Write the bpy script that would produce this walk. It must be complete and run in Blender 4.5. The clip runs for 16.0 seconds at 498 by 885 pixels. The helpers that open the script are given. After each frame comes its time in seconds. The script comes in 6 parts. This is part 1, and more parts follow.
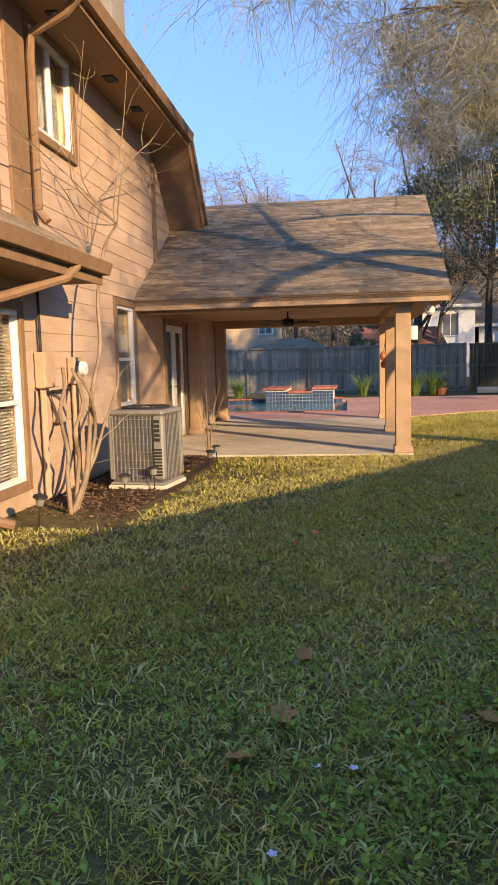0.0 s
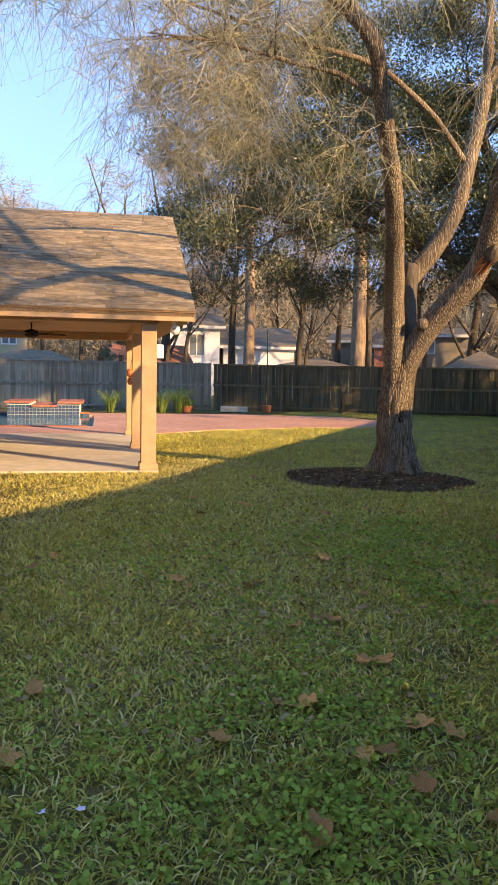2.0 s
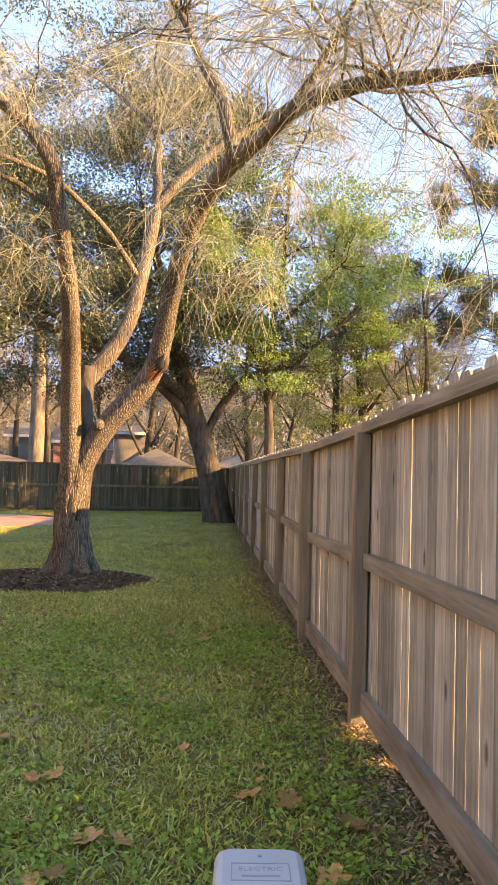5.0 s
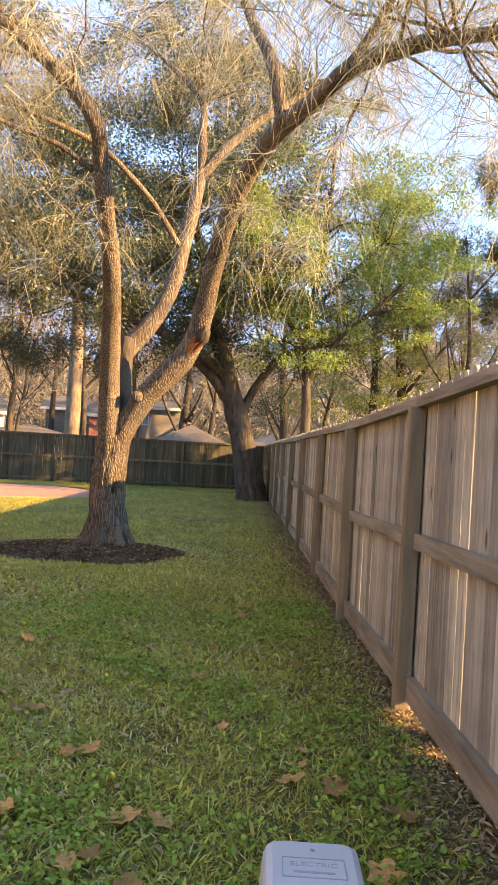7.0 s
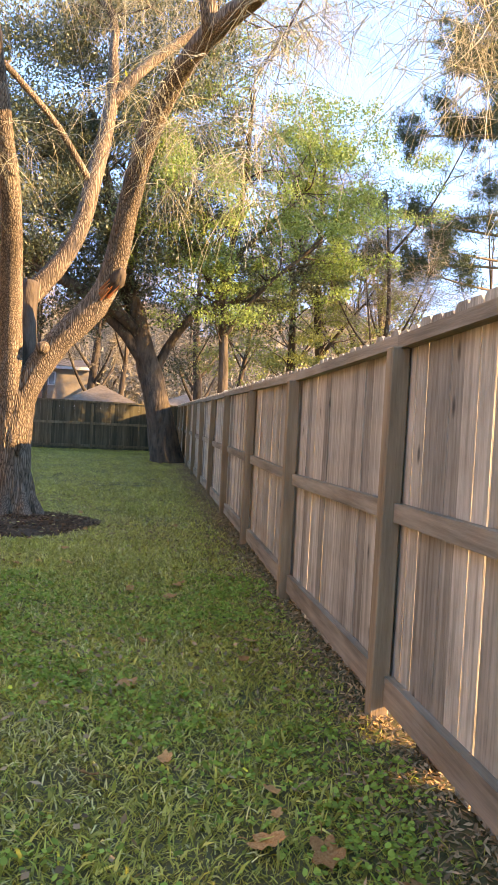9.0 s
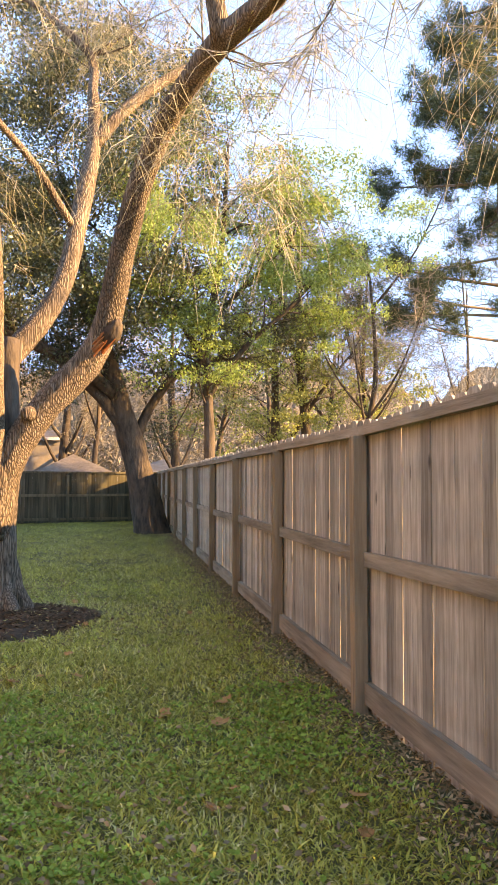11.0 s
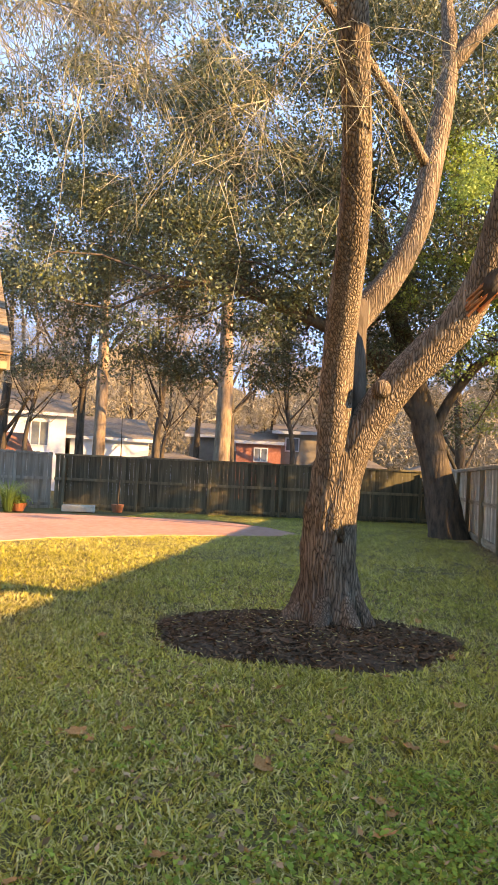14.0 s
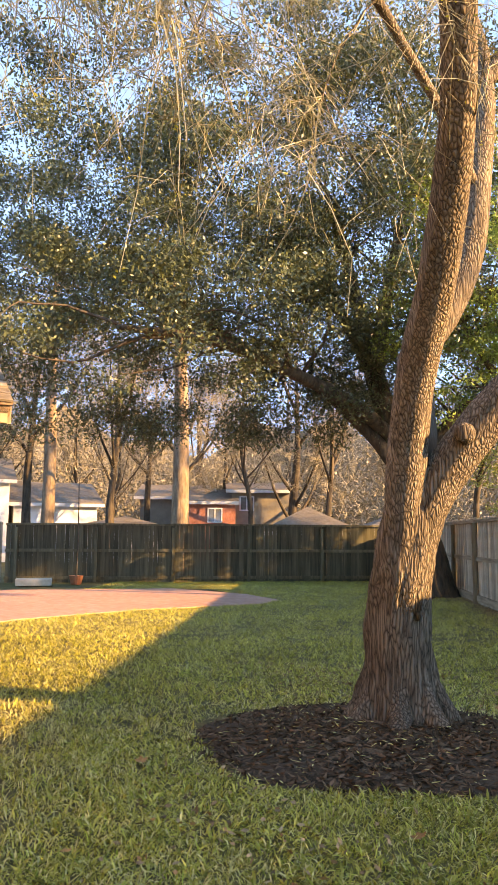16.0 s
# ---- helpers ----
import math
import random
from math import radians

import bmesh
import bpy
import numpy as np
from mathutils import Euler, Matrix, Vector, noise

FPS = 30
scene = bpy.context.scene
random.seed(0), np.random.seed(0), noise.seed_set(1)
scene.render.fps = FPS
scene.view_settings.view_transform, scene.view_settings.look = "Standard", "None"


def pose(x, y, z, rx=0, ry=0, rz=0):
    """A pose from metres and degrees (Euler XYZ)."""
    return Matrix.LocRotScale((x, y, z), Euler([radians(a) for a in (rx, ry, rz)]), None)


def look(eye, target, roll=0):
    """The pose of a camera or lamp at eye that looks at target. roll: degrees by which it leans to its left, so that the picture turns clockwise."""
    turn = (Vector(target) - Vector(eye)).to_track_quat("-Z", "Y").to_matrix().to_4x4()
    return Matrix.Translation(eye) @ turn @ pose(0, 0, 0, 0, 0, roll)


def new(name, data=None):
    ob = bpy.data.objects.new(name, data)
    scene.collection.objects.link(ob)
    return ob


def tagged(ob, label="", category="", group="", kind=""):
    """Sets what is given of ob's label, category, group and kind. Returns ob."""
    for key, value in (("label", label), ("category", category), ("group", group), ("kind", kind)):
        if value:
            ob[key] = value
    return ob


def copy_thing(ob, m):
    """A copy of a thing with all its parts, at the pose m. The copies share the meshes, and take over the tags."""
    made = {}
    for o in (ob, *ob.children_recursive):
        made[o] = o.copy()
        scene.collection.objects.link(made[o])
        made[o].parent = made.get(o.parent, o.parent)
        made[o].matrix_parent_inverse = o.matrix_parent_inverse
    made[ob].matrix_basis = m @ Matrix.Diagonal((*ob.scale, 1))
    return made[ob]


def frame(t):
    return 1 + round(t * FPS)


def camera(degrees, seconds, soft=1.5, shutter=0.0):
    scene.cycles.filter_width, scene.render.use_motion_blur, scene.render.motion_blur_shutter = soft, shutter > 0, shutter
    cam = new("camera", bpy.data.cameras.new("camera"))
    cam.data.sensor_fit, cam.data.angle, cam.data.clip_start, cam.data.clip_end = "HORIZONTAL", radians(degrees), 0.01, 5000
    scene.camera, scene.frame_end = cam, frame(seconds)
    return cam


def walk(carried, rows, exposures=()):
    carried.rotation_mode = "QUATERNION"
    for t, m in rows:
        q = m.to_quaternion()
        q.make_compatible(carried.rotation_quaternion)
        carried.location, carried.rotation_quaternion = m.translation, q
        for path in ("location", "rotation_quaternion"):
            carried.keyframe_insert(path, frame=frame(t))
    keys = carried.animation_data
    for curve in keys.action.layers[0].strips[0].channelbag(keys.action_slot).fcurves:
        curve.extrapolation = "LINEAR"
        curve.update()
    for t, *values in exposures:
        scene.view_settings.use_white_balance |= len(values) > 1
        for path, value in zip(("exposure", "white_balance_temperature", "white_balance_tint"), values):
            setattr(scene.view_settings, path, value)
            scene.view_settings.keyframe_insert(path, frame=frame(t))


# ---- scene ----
cam = camera(36.1, 16.0)
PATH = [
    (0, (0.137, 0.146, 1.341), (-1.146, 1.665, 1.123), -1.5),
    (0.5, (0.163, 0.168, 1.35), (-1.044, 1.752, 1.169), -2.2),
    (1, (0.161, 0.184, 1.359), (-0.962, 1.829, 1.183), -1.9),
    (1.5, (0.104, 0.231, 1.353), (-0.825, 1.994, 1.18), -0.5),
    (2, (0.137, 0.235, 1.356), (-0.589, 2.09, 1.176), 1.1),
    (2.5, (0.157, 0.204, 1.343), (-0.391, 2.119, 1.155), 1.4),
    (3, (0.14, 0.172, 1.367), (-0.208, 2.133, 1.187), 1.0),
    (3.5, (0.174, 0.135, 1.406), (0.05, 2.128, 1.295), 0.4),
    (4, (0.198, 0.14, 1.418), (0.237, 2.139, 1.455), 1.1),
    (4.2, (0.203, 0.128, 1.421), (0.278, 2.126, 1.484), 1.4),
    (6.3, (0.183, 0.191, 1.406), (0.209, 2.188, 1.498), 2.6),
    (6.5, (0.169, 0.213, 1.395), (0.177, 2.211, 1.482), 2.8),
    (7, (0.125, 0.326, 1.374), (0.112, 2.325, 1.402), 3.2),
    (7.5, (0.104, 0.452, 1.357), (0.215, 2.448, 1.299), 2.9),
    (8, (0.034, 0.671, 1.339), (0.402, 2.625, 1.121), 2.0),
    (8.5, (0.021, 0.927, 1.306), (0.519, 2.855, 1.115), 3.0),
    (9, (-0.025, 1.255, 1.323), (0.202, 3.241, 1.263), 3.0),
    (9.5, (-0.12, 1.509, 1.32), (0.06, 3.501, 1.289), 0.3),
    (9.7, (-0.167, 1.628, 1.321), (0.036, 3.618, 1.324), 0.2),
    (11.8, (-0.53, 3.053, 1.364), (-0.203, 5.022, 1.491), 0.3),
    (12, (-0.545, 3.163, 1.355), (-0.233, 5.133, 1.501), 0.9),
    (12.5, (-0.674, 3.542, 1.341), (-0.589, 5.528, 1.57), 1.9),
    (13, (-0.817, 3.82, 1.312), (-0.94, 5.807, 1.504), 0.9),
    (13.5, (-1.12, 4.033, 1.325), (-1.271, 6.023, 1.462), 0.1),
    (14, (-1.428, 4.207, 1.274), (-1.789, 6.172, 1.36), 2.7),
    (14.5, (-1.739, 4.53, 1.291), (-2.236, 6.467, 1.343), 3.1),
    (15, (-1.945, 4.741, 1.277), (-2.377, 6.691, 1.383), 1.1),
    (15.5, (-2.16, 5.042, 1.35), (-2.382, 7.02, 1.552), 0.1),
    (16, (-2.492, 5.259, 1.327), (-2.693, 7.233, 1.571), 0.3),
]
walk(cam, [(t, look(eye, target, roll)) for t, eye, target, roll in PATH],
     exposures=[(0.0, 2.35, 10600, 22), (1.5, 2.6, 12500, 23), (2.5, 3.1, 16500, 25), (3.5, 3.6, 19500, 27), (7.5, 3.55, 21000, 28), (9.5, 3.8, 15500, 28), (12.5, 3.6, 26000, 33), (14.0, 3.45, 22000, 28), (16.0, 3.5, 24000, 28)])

# ---- world, sun, exposure ----
SUN = Vector((0.927, -0.235, 0.295)).normalized()
world = bpy.data.worlds.new("sky")
scene.world = world
world.use_nodes = True
wn = world.node_tree.nodes
sky = wn.new("ShaderNodeTexSky")
sky.sky_type = "NISHITA"
sky.sun_disc = False
sky.sun_elevation = math.asin(SUN.z)
sky.sun_rotation = math.atan2(SUN.x, SUN.y)
sky.air_density, sky.dust_density, sky.ozone_density = 1.0, 0.0, 4.0
wn["Background"].inputs["Strength"].default_value = 0.15
# a dry clear sky, deep blue down to the treetops
aim = wn.new("ShaderNodeTexCoord")
lift = wn.new("ShaderNodeVectorMath")
lift.operation = "MULTIPLY_ADD"
lift.inputs[1].default_value, lift.inputs[2].default_value = (1, 1, 0.7), (0, 0, 0.47)
unit = wn.new("ShaderNodeVectorMath")
unit.operation = "NORMALIZE"
world.node_tree.links.new(aim.outputs["Generated"], lift.inputs[0])
world.node_tree.links.new(lift.outputs[0], unit.inputs[0])
world.node_tree.links.new(unit.outputs[0], sky.inputs["Vector"])
tone = wn.new("ShaderNodeHueSaturation")
tone.inputs["Saturation"].default_value = 1.18
tone.inputs["Hue"].default_value = 0.509
world.node_tree.links.new(sky.outputs[0], tone.inputs["Color"])
world.node_tree.links.new(tone.outputs[0], wn["Background"].inputs["Color"])
sun = new("sun", bpy.data.lights.new("sun", "SUN"))
sun.data.energy, sun.data.angle, sun.data.color = 1.45, radians(0.6), (1.0, 0.915, 0.735)
sun.matrix_world = look((40, -10, 13), Vector((40, -10, 13)) - SUN)


# ---- materials ----
def mat(name, c1, c2, scale=6.0, stretch=(1, 1, 1), rough=0.8, bump=0.25, bscale=45.0, vary=0.0, island=False, metal=0.0,
        big=0.25, spec=0.12, trans=0.0, depth=0.01, knots=False):
    """A surface of two colours in a noise, a larger mottling, relief, and a change from piece to piece."""
    m = bpy.data.materials.new(name)
    m.use_nodes = True
    nt = m.node_tree
    n, link = nt.nodes, nt.links.new
    b = n["Principled BSDF"]
    co = n.new("ShaderNodeTexCoord")
    info = n.new("ShaderNodeNewGeometry") if island else n.new("ShaderNodeObjectInfo")
    rnd = info.outputs["Random Per Island"] if island else info.outputs["Random"]
    off = n.new("ShaderNodeVectorMath")
    off.operation = "MULTIPLY_ADD"
    comb = n.new("ShaderNodeCombineXYZ")
    for i in range(3):
        link(rnd, comb.inputs[i])
    off.inputs[1].default_value = (37.0, 53.0, 71.0)
    link(comb.outputs[0], off.inputs[0])
    link(co.outputs["Object"], off.inputs[2])
    mp = n.new("ShaderNodeMapping")
    mp.inputs["Scale"].default_value = stretch
    link(off.outputs[0], mp.inputs["Vector"])
    n1 = n.new("ShaderNodeTexNoise")
    n1.inputs["Scale"].default_value, n1.inputs["Detail"].default_value = scale, 6
    n1.inputs["Roughness"].default_value = 0.65
    link(mp.outputs[0], n1.inputs["Vector"])
    ramp = n.new("ShaderNodeValToRGB")
    ramp.color_ramp.elements[0].position, ramp.color_ramp.elements[1].position = 0.32, 0.68
    ramp.color_ramp.elements[0].color, ramp.color_ramp.elements[1].color = (*c1, 1), (*c2, 1)
    link(n1.outputs[0], ramp.inputs[0])
    n2 = n.new("ShaderNodeTexNoise")
    n2.inputs["Scale"].default_value, n2.inputs["Detail"].default_value = scale * 0.14, 3
    link(co.outputs["Object"], n2.inputs["Vector"])
    val = n.new("ShaderNodeMath")
    val.operation = "MULTIPLY_ADD"
    val.inputs[1].default_value, val.inputs[2].default_value = big * 2, 1 - big
    link(n2.outputs[0], val.inputs[0])
    vv = n.new("ShaderNodeMath")
    vv.operation = "MULTIPLY_ADD"
    vv.inputs[1].default_value, vv.inputs[2].default_value = vary * 2, 1 - vary
    link(rnd, vv.inputs[0])
    mul = n.new("ShaderNodeMath")
    mul.operation = "MULTIPLY"
    link(val.outputs[0], mul.inputs[0])
    link(vv.outputs[0], mul.inputs[1])
    if knots:
        kp = n.new("ShaderNodeMapping")
        kp.inputs["Scale"].default_value = (1, 1, 0.4)
        link(off.outputs[0], kp.inputs["Vector"])
        vo = n.new("ShaderNodeTexVoronoi")
        vo.inputs["Scale"].default_value = 5.5
        link(kp.outputs[0], vo.inputs["Vector"])
        mr = n.new("ShaderNodeMapRange")
        mr.inputs["From Min"].default_value, mr.inputs["From Max"].default_value = 0.05, 0.13
        mr.inputs["To Min"].default_value, mr.inputs["To Max"].default_value = 0.3, 1.0
        link(vo.outputs["Distance"], mr.inputs["Value"])
        km = n.new("ShaderNodeMath")
        km.operation = "MULTIPLY"
        link(mul.outputs[0], km.inputs[0])
        link(mr.outputs[0], km.inputs[1])
        mul = km
    hsv = n.new("ShaderNodeHueSaturation")
    link(ramp.outputs[0], hsv.inputs["Color"])
    link(mul.outputs[0], hsv.inputs["Value"])
    link(hsv.outputs[0], b.inputs["Base Color"])
    b.inputs["Roughness"].default_value, b.inputs["Metallic"].default_value = rough, metal
    b.inputs["Specular IOR Level"].default_value = spec
    if bump:
        n3 = n.new("ShaderNodeTexNoise")
        n3.inputs["Scale"].default_value, n3.inputs["Detail"].default_value = bscale, 4
        link(mp.outputs[0], n3.inputs["Vector"])
        bp = n.new("ShaderNodeBump")
        bp.inputs["Strength"].default_value, bp.inputs["Distance"].default_value = bump, depth
        link(n3.outputs[0], bp.inputs["Height"])
        link(bp.outputs[0], b.inputs["Normal"])
    if trans:
        tr = n.new("ShaderNodeBsdfTranslucent")
        link(hsv.outputs[0], tr.inputs["Color"])
        mx = n.new("ShaderNodeMixShader")
        mx.inputs[0].default_value = trans
        link(b.outputs[0], mx.inputs[1])
        link(tr.outputs[0], mx.inputs[2])
        link(mx.outputs[0], n["Material Output"].inputs["Surface"])
    return m


def glass_mat(name, tint, rough=0.03):
    m = bpy.data.materials.new(name)
    m.use_nodes = True
    b = m.node_tree.nodes["Principled BSDF"]
    b.inputs["Base Color"].default_value = (*tint, 1)
    b.inputs["Roughness"].default_value = rough
    b.inputs["Transmission Weight"].default_value = 1.0
    b.inputs["IOR"].default_value = 1.3
    return m


def bark_mat(name, deep, ridge, pale):
    """Bark of long interlaced plates with dark furrows between them and pale weathered crests."""
    m = bpy.data.materials.new(name)
    m.use_nodes = True
    n, link = m.node_tree.nodes, m.node_tree.links.new
    b = n["Principled BSDF"]
    co = n.new("ShaderNodeTexCoord")
    warp = n.new("ShaderNodeTexNoise")
    warp.inputs["Scale"].default_value, warp.inputs["Detail"].default_value = 5.0, 3
    link(co.outputs["Object"], warp.inputs["Vector"])
    add = n.new("ShaderNodeVectorMath")
    add.operation = "MULTIPLY_ADD"
    add.inputs[1].default_value = (0.035, 0.035, 0.035)
    link(warp.outputs["Color"], add.inputs[0])
    link(co.outputs["Object"], add.inputs[2])
    mp = n.new("ShaderNodeMapping")
    mp.inputs["Scale"].default_value = (1, 1, 0.05)
    link(add.outputs[0], mp.inputs["Vector"])
    vo = n.new("ShaderNodeTexVoronoi")
    vo.feature = "DISTANCE_TO_EDGE"
    vo.inputs["Scale"].default_value = 46.0
    link(mp.outputs[0], vo.inputs["Vector"])
    fine = n.new("ShaderNodeTexNoise")
    fine.inputs["Scale"].default_value, fine.inputs["Detail"].default_value = 70.0, 5
    link(mp.outputs[0], fine.inputs["Vector"])
    hgt = n.new("ShaderNodeMath")
    hgt.operation = "MULTIPLY_ADD"
    hgt.inputs[1].default_value = 0.22
    link(fine.outputs[0], hgt.inputs[0])
    link(vo.outputs["Distance"], hgt.inputs[2])
    ramp = n.new("ShaderNodeValToRGB")
    e = ramp.color_ramp.elements
    e[0].position, e[0].color = 0.07, (*deep, 1)
    e[1].position, e[1].color = 0.42, (*pale, 1)
    mid = e.new(0.19)
    mid.color = (*ridge, 1)
    link(hgt.outputs[0], ramp.inputs[0])
    big = n.new("ShaderNodeTexNoise")
    big.inputs["Scale"].default_value, big.inputs["Detail"].default_value = 1.6, 4
    link(co.outputs["Object"], big.inputs["Vector"])
    val = n.new("ShaderNodeMapRange")
    val.inputs["From Min"].default_value, val.inputs["From Max"].default_value = 0.3, 0.7
    val.inputs["To Min"].default_value, val.inputs["To Max"].default_value = 0.55, 1.25
    link(big.outputs[0], val.inputs["Value"])
    hsv = n.new("ShaderNodeHueSaturation")
    link(ramp.outputs[0], hsv.inputs["Color"])
    link(val.outputs[0], hsv.inputs["Value"])
    link(hsv.outputs[0], b.inputs["Base Color"])
    b.inputs["Roughness"].default_value, b.inputs["Specular IOR Level"].default_value = 0.9, 0.08
    bp = n.new("ShaderNodeBump")
    bp.inputs["Strength"].default_value, bp.inputs["Distance"].default_value = 0.8, 0.03
    link(hgt.outputs[0], bp.inputs["Height"])
    link(bp.outputs[0], b.inputs["Normal"])
    return m


WOODV = (1, 1, 0.07)
M_ground = mat("lawn_soil", (0.075, 0.065, 0.025), (0.17, 0.135, 0.055), 9, bump=0.5, bscale=60, big=0.35)
M_grass = mat("grass_blades", (0.285, 0.277, 0.043), (0.61, 0.535, 0.15), 5, vary=0.55, island=True, bump=0, big=0.5, rough=0.8, trans=0.35, spec=0.05)
M_tuft = mat("fresh_tuft", (0.26, 0.38, 0.05), (0.66, 0.61, 0.16), 6, vary=0.45, island=True, bump=0, rough=0.8, trans=0.4, spec=0.05)
M_straw = mat("straw_blades", (0.55, 0.47, 0.17), (0.76, 0.665, 0.28), 3, vary=0.35, island=True, bump=0, rough=0.6, trans=0.3)
M_clover = mat("clover_leaf", (0.17, 0.30, 0.045), (0.32, 0.44, 0.09), 3, vary=0.4, island=True, bump=0, rough=0.7, trans=0.35)
M_dead = mat("dead_leaf", (0.34, 0.12, 0.035), (0.58, 0.29, 0.11), 9, vary=0.35, rough=0.7, bump=0.3)
M_picket = mat("weathered_picket", (0.245, 0.205, 0.145), (0.50, 0.43, 0.32), 30, (1, 1, 0.05), vary=0.36, bump=0.6, bscale=70, big=0.4, knots=True)
M_post = mat("weathered_post", (0.17, 0.115, 0.065), (0.35, 0.245, 0.145), 12, WOODV, vary=0.15, bump=0.5, bscale=50)
M_rail = mat("weathered_rail", (0.17, 0.135, 0.09), (0.41, 0.325, 0.225), 14, (1, 0.07, 1), vary=0.15, bump=0.5, bscale=50)
# back fence browns are darkened to hold the tree shade that lies on it
M_darkfence = mat("shade_dark_fence", (0.065, 0.056, 0.036), (0.15, 0.13, 0.08), 10, WOODV, vary=0.3, bump=0.4)
M_darkpost = mat("dark_fence_post", (0.10, 0.082, 0.05), (0.21, 0.175, 0.105), 10, WOODV, vary=0.2, bump=0.4)
M_greyfence = mat("grey_fence", (0.15, 0.133, 0.10), (0.33, 0.30, 0.235), 8, WOODV, vary=0.25, bump=0.4)
M_bark = bark_mat("oak_bark", (0.03, 0.022, 0.016), (0.145, 0.107, 0.073), (0.28, 0.213, 0.15))
M_bark2 = mat("dark_bark", (0.045, 0.034, 0.024), (0.135, 0.10, 0.07), 8, (1, 1, 0.3), bump=0.8, bscale=14, depth=0.04)
M_pinebark = mat("pine_bark", (0.16, 0.10, 0.065), (0.38, 0.27, 0.18), 5, (1, 1, 0.3), bump=0.8, bscale=9, depth=0.05)
M_twig = mat("bare_twig", (0.25, 0.215, 0.13), (0.43, 0.38, 0.24), 2, vary=0.35, island=True, bump=0, rough=0.7)
M_bud = mat("yellow_bud", (0.26, 0.26, 0.05), (0.42, 0.38, 0.08), 3, vary=0.3, island=True, bump=0, trans=0.4)
M_oakleaf = mat("live_oak_leaf", (0.045, 0.062, 0.028), (0.125, 0.14, 0.062), 0.8, vary=0.45, island=True, bump=0, rough=0.4, spec=0.5, trans=0.25)
M_greenleaf = mat("bright_leaf", (0.12, 0.22, 0.055), (0.36, 0.45, 0.15), 0.7, vary=0.4, island=True, bump=0, rough=0.45, trans=0.55)
M_paleleaf = mat("pale_leaf", (0.20, 0.25, 0.07), (0.44, 0.45, 0.17), 0.7, vary=0.4, island=True, bump=0, rough=0.5, trans=0.5)
M_needle = mat("pine_needle", (0.05, 0.075, 0.04), (0.12, 0.15, 0.075), 0.8, vary=0.35, island=True, bump=0, trans=0.2)
M_fartwig = mat("far_twig", (0.20, 0.165, 0.115), (0.36, 0.305, 0.22), 1, vary=0.3, island=True, bump=0)
M_mulch = mat("mulch_chip", (0.06, 0.034, 0.019), (0.20, 0.12, 0.07), 12, vary=0.5, island=True, bump=0.3)
M_mulchbed = mat("mulch_bed", (0.04, 0.026, 0.016), (0.11, 0.072, 0.045), 25, bump=1.0, bscale=70)
M_siding = mat("tan_siding", (0.43, 0.295, 0.205), (0.51, 0.36, 0.26), 7, (1, 0.15, 1), bump=0.25, bscale=70, vary=0.05, big=0.12)
M_sidingwall = mat("tan_wall", (0.41, 0.28, 0.185), (0.48, 0.335, 0.225), 5, bump=0.2, big=0.12)
M_trim = mat("brown_trim", (0.21, 0.12, 0.068), (0.28, 0.17, 0.098), 6, bump=0.2, big=0.15, rough=0.6)
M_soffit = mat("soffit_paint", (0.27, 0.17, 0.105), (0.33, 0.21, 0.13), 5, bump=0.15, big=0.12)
M_column = mat("column_paint", (0.38, 0.245, 0.145), (0.45, 0.30, 0.185), 5, bump=0.2, big=0.15)
M_shingle = mat("asphalt_shingle", (0.15, 0.11, 0.07), (0.36, 0.265, 0.175), 14, (0.35, 1, 1), bump=0.6, bscale=120, vary=0.28, big=0.25)
M_roofdeck = mat("roof_underlay", (0.07, 0.055, 0.045), (0.12, 0.10, 0.08), 8)
M_white = mat("white_frame", (0.60, 0.59, 0.56), (0.70, 0.69, 0.66), 8, bump=0.1, big=0.1, rough=0.45)
# slat grey includes the shading that glass and screen give the blinds
M_slat = mat("blind_slat", (0.15, 0.14, 0.12), (0.21, 0.195, 0.165), 8, bump=0, big=0.1)
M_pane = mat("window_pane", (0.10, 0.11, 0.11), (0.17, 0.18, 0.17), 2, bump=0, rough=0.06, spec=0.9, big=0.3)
M_concrete = mat("concrete", (0.46, 0.40, 0.31), (0.60, 0.53, 0.42), 5, bump=0.25, bscale=90, big=0.2)
M_deck = mat("red_pool_deck", (0.46, 0.21, 0.145), (0.60, 0.33, 0.245), 5, bump=0.3, bscale=30, big=0.25)
M_coping = mat("red_brick", (0.33, 0.10, 0.06), (0.46, 0.17, 0.11), 7, vary=0.25, bump=0.3)
M_tile = mat("blue_tile", (0.015, 0.03, 0.06), (0.05, 0.09, 0.14), 15, vary=0.5, bump=0, rough=0.15, spec=0.6)
M_grout = mat("pale_grout", (0.45, 0.46, 0.44), (0.6, 0.6, 0.57), 20)
M_water = mat("pool_water", (0.03, 0.16, 0.19), (0.05, 0.22, 0.25), 1.5, bump=0.35, bscale=3, rough=0.05, spec=0.6, depth=0.02)
M_acgrey = mat("ac_metal", (0.21, 0.20, 0.17), (0.28, 0.265, 0.225), 5, bump=0.1, rough=0.5, metal=0.2)
M_dark = mat("dark_metal", (0.02, 0.02, 0.02), (0.045, 0.042, 0.04), 8, bump=0.1, rough=0.5)
M_fin = mat("condenser_fin", (0.10, 0.10, 0.095), (0.19, 0.185, 0.17), 60, (1, 1, 0.02), bump=0.3, rough=0.5, metal=0.4)
M_plastic = mat("grey_utility_plastic", (0.42, 0.425, 0.40), (0.52, 0.52, 0.49), 3, bump=0.12, bscale=120, rough=0.42, big=0.15)
M_plasticdark = mat("embossed_shade", (0.32, 0.33, 0.33), (0.37, 0.38, 0.38), 4, bump=0)
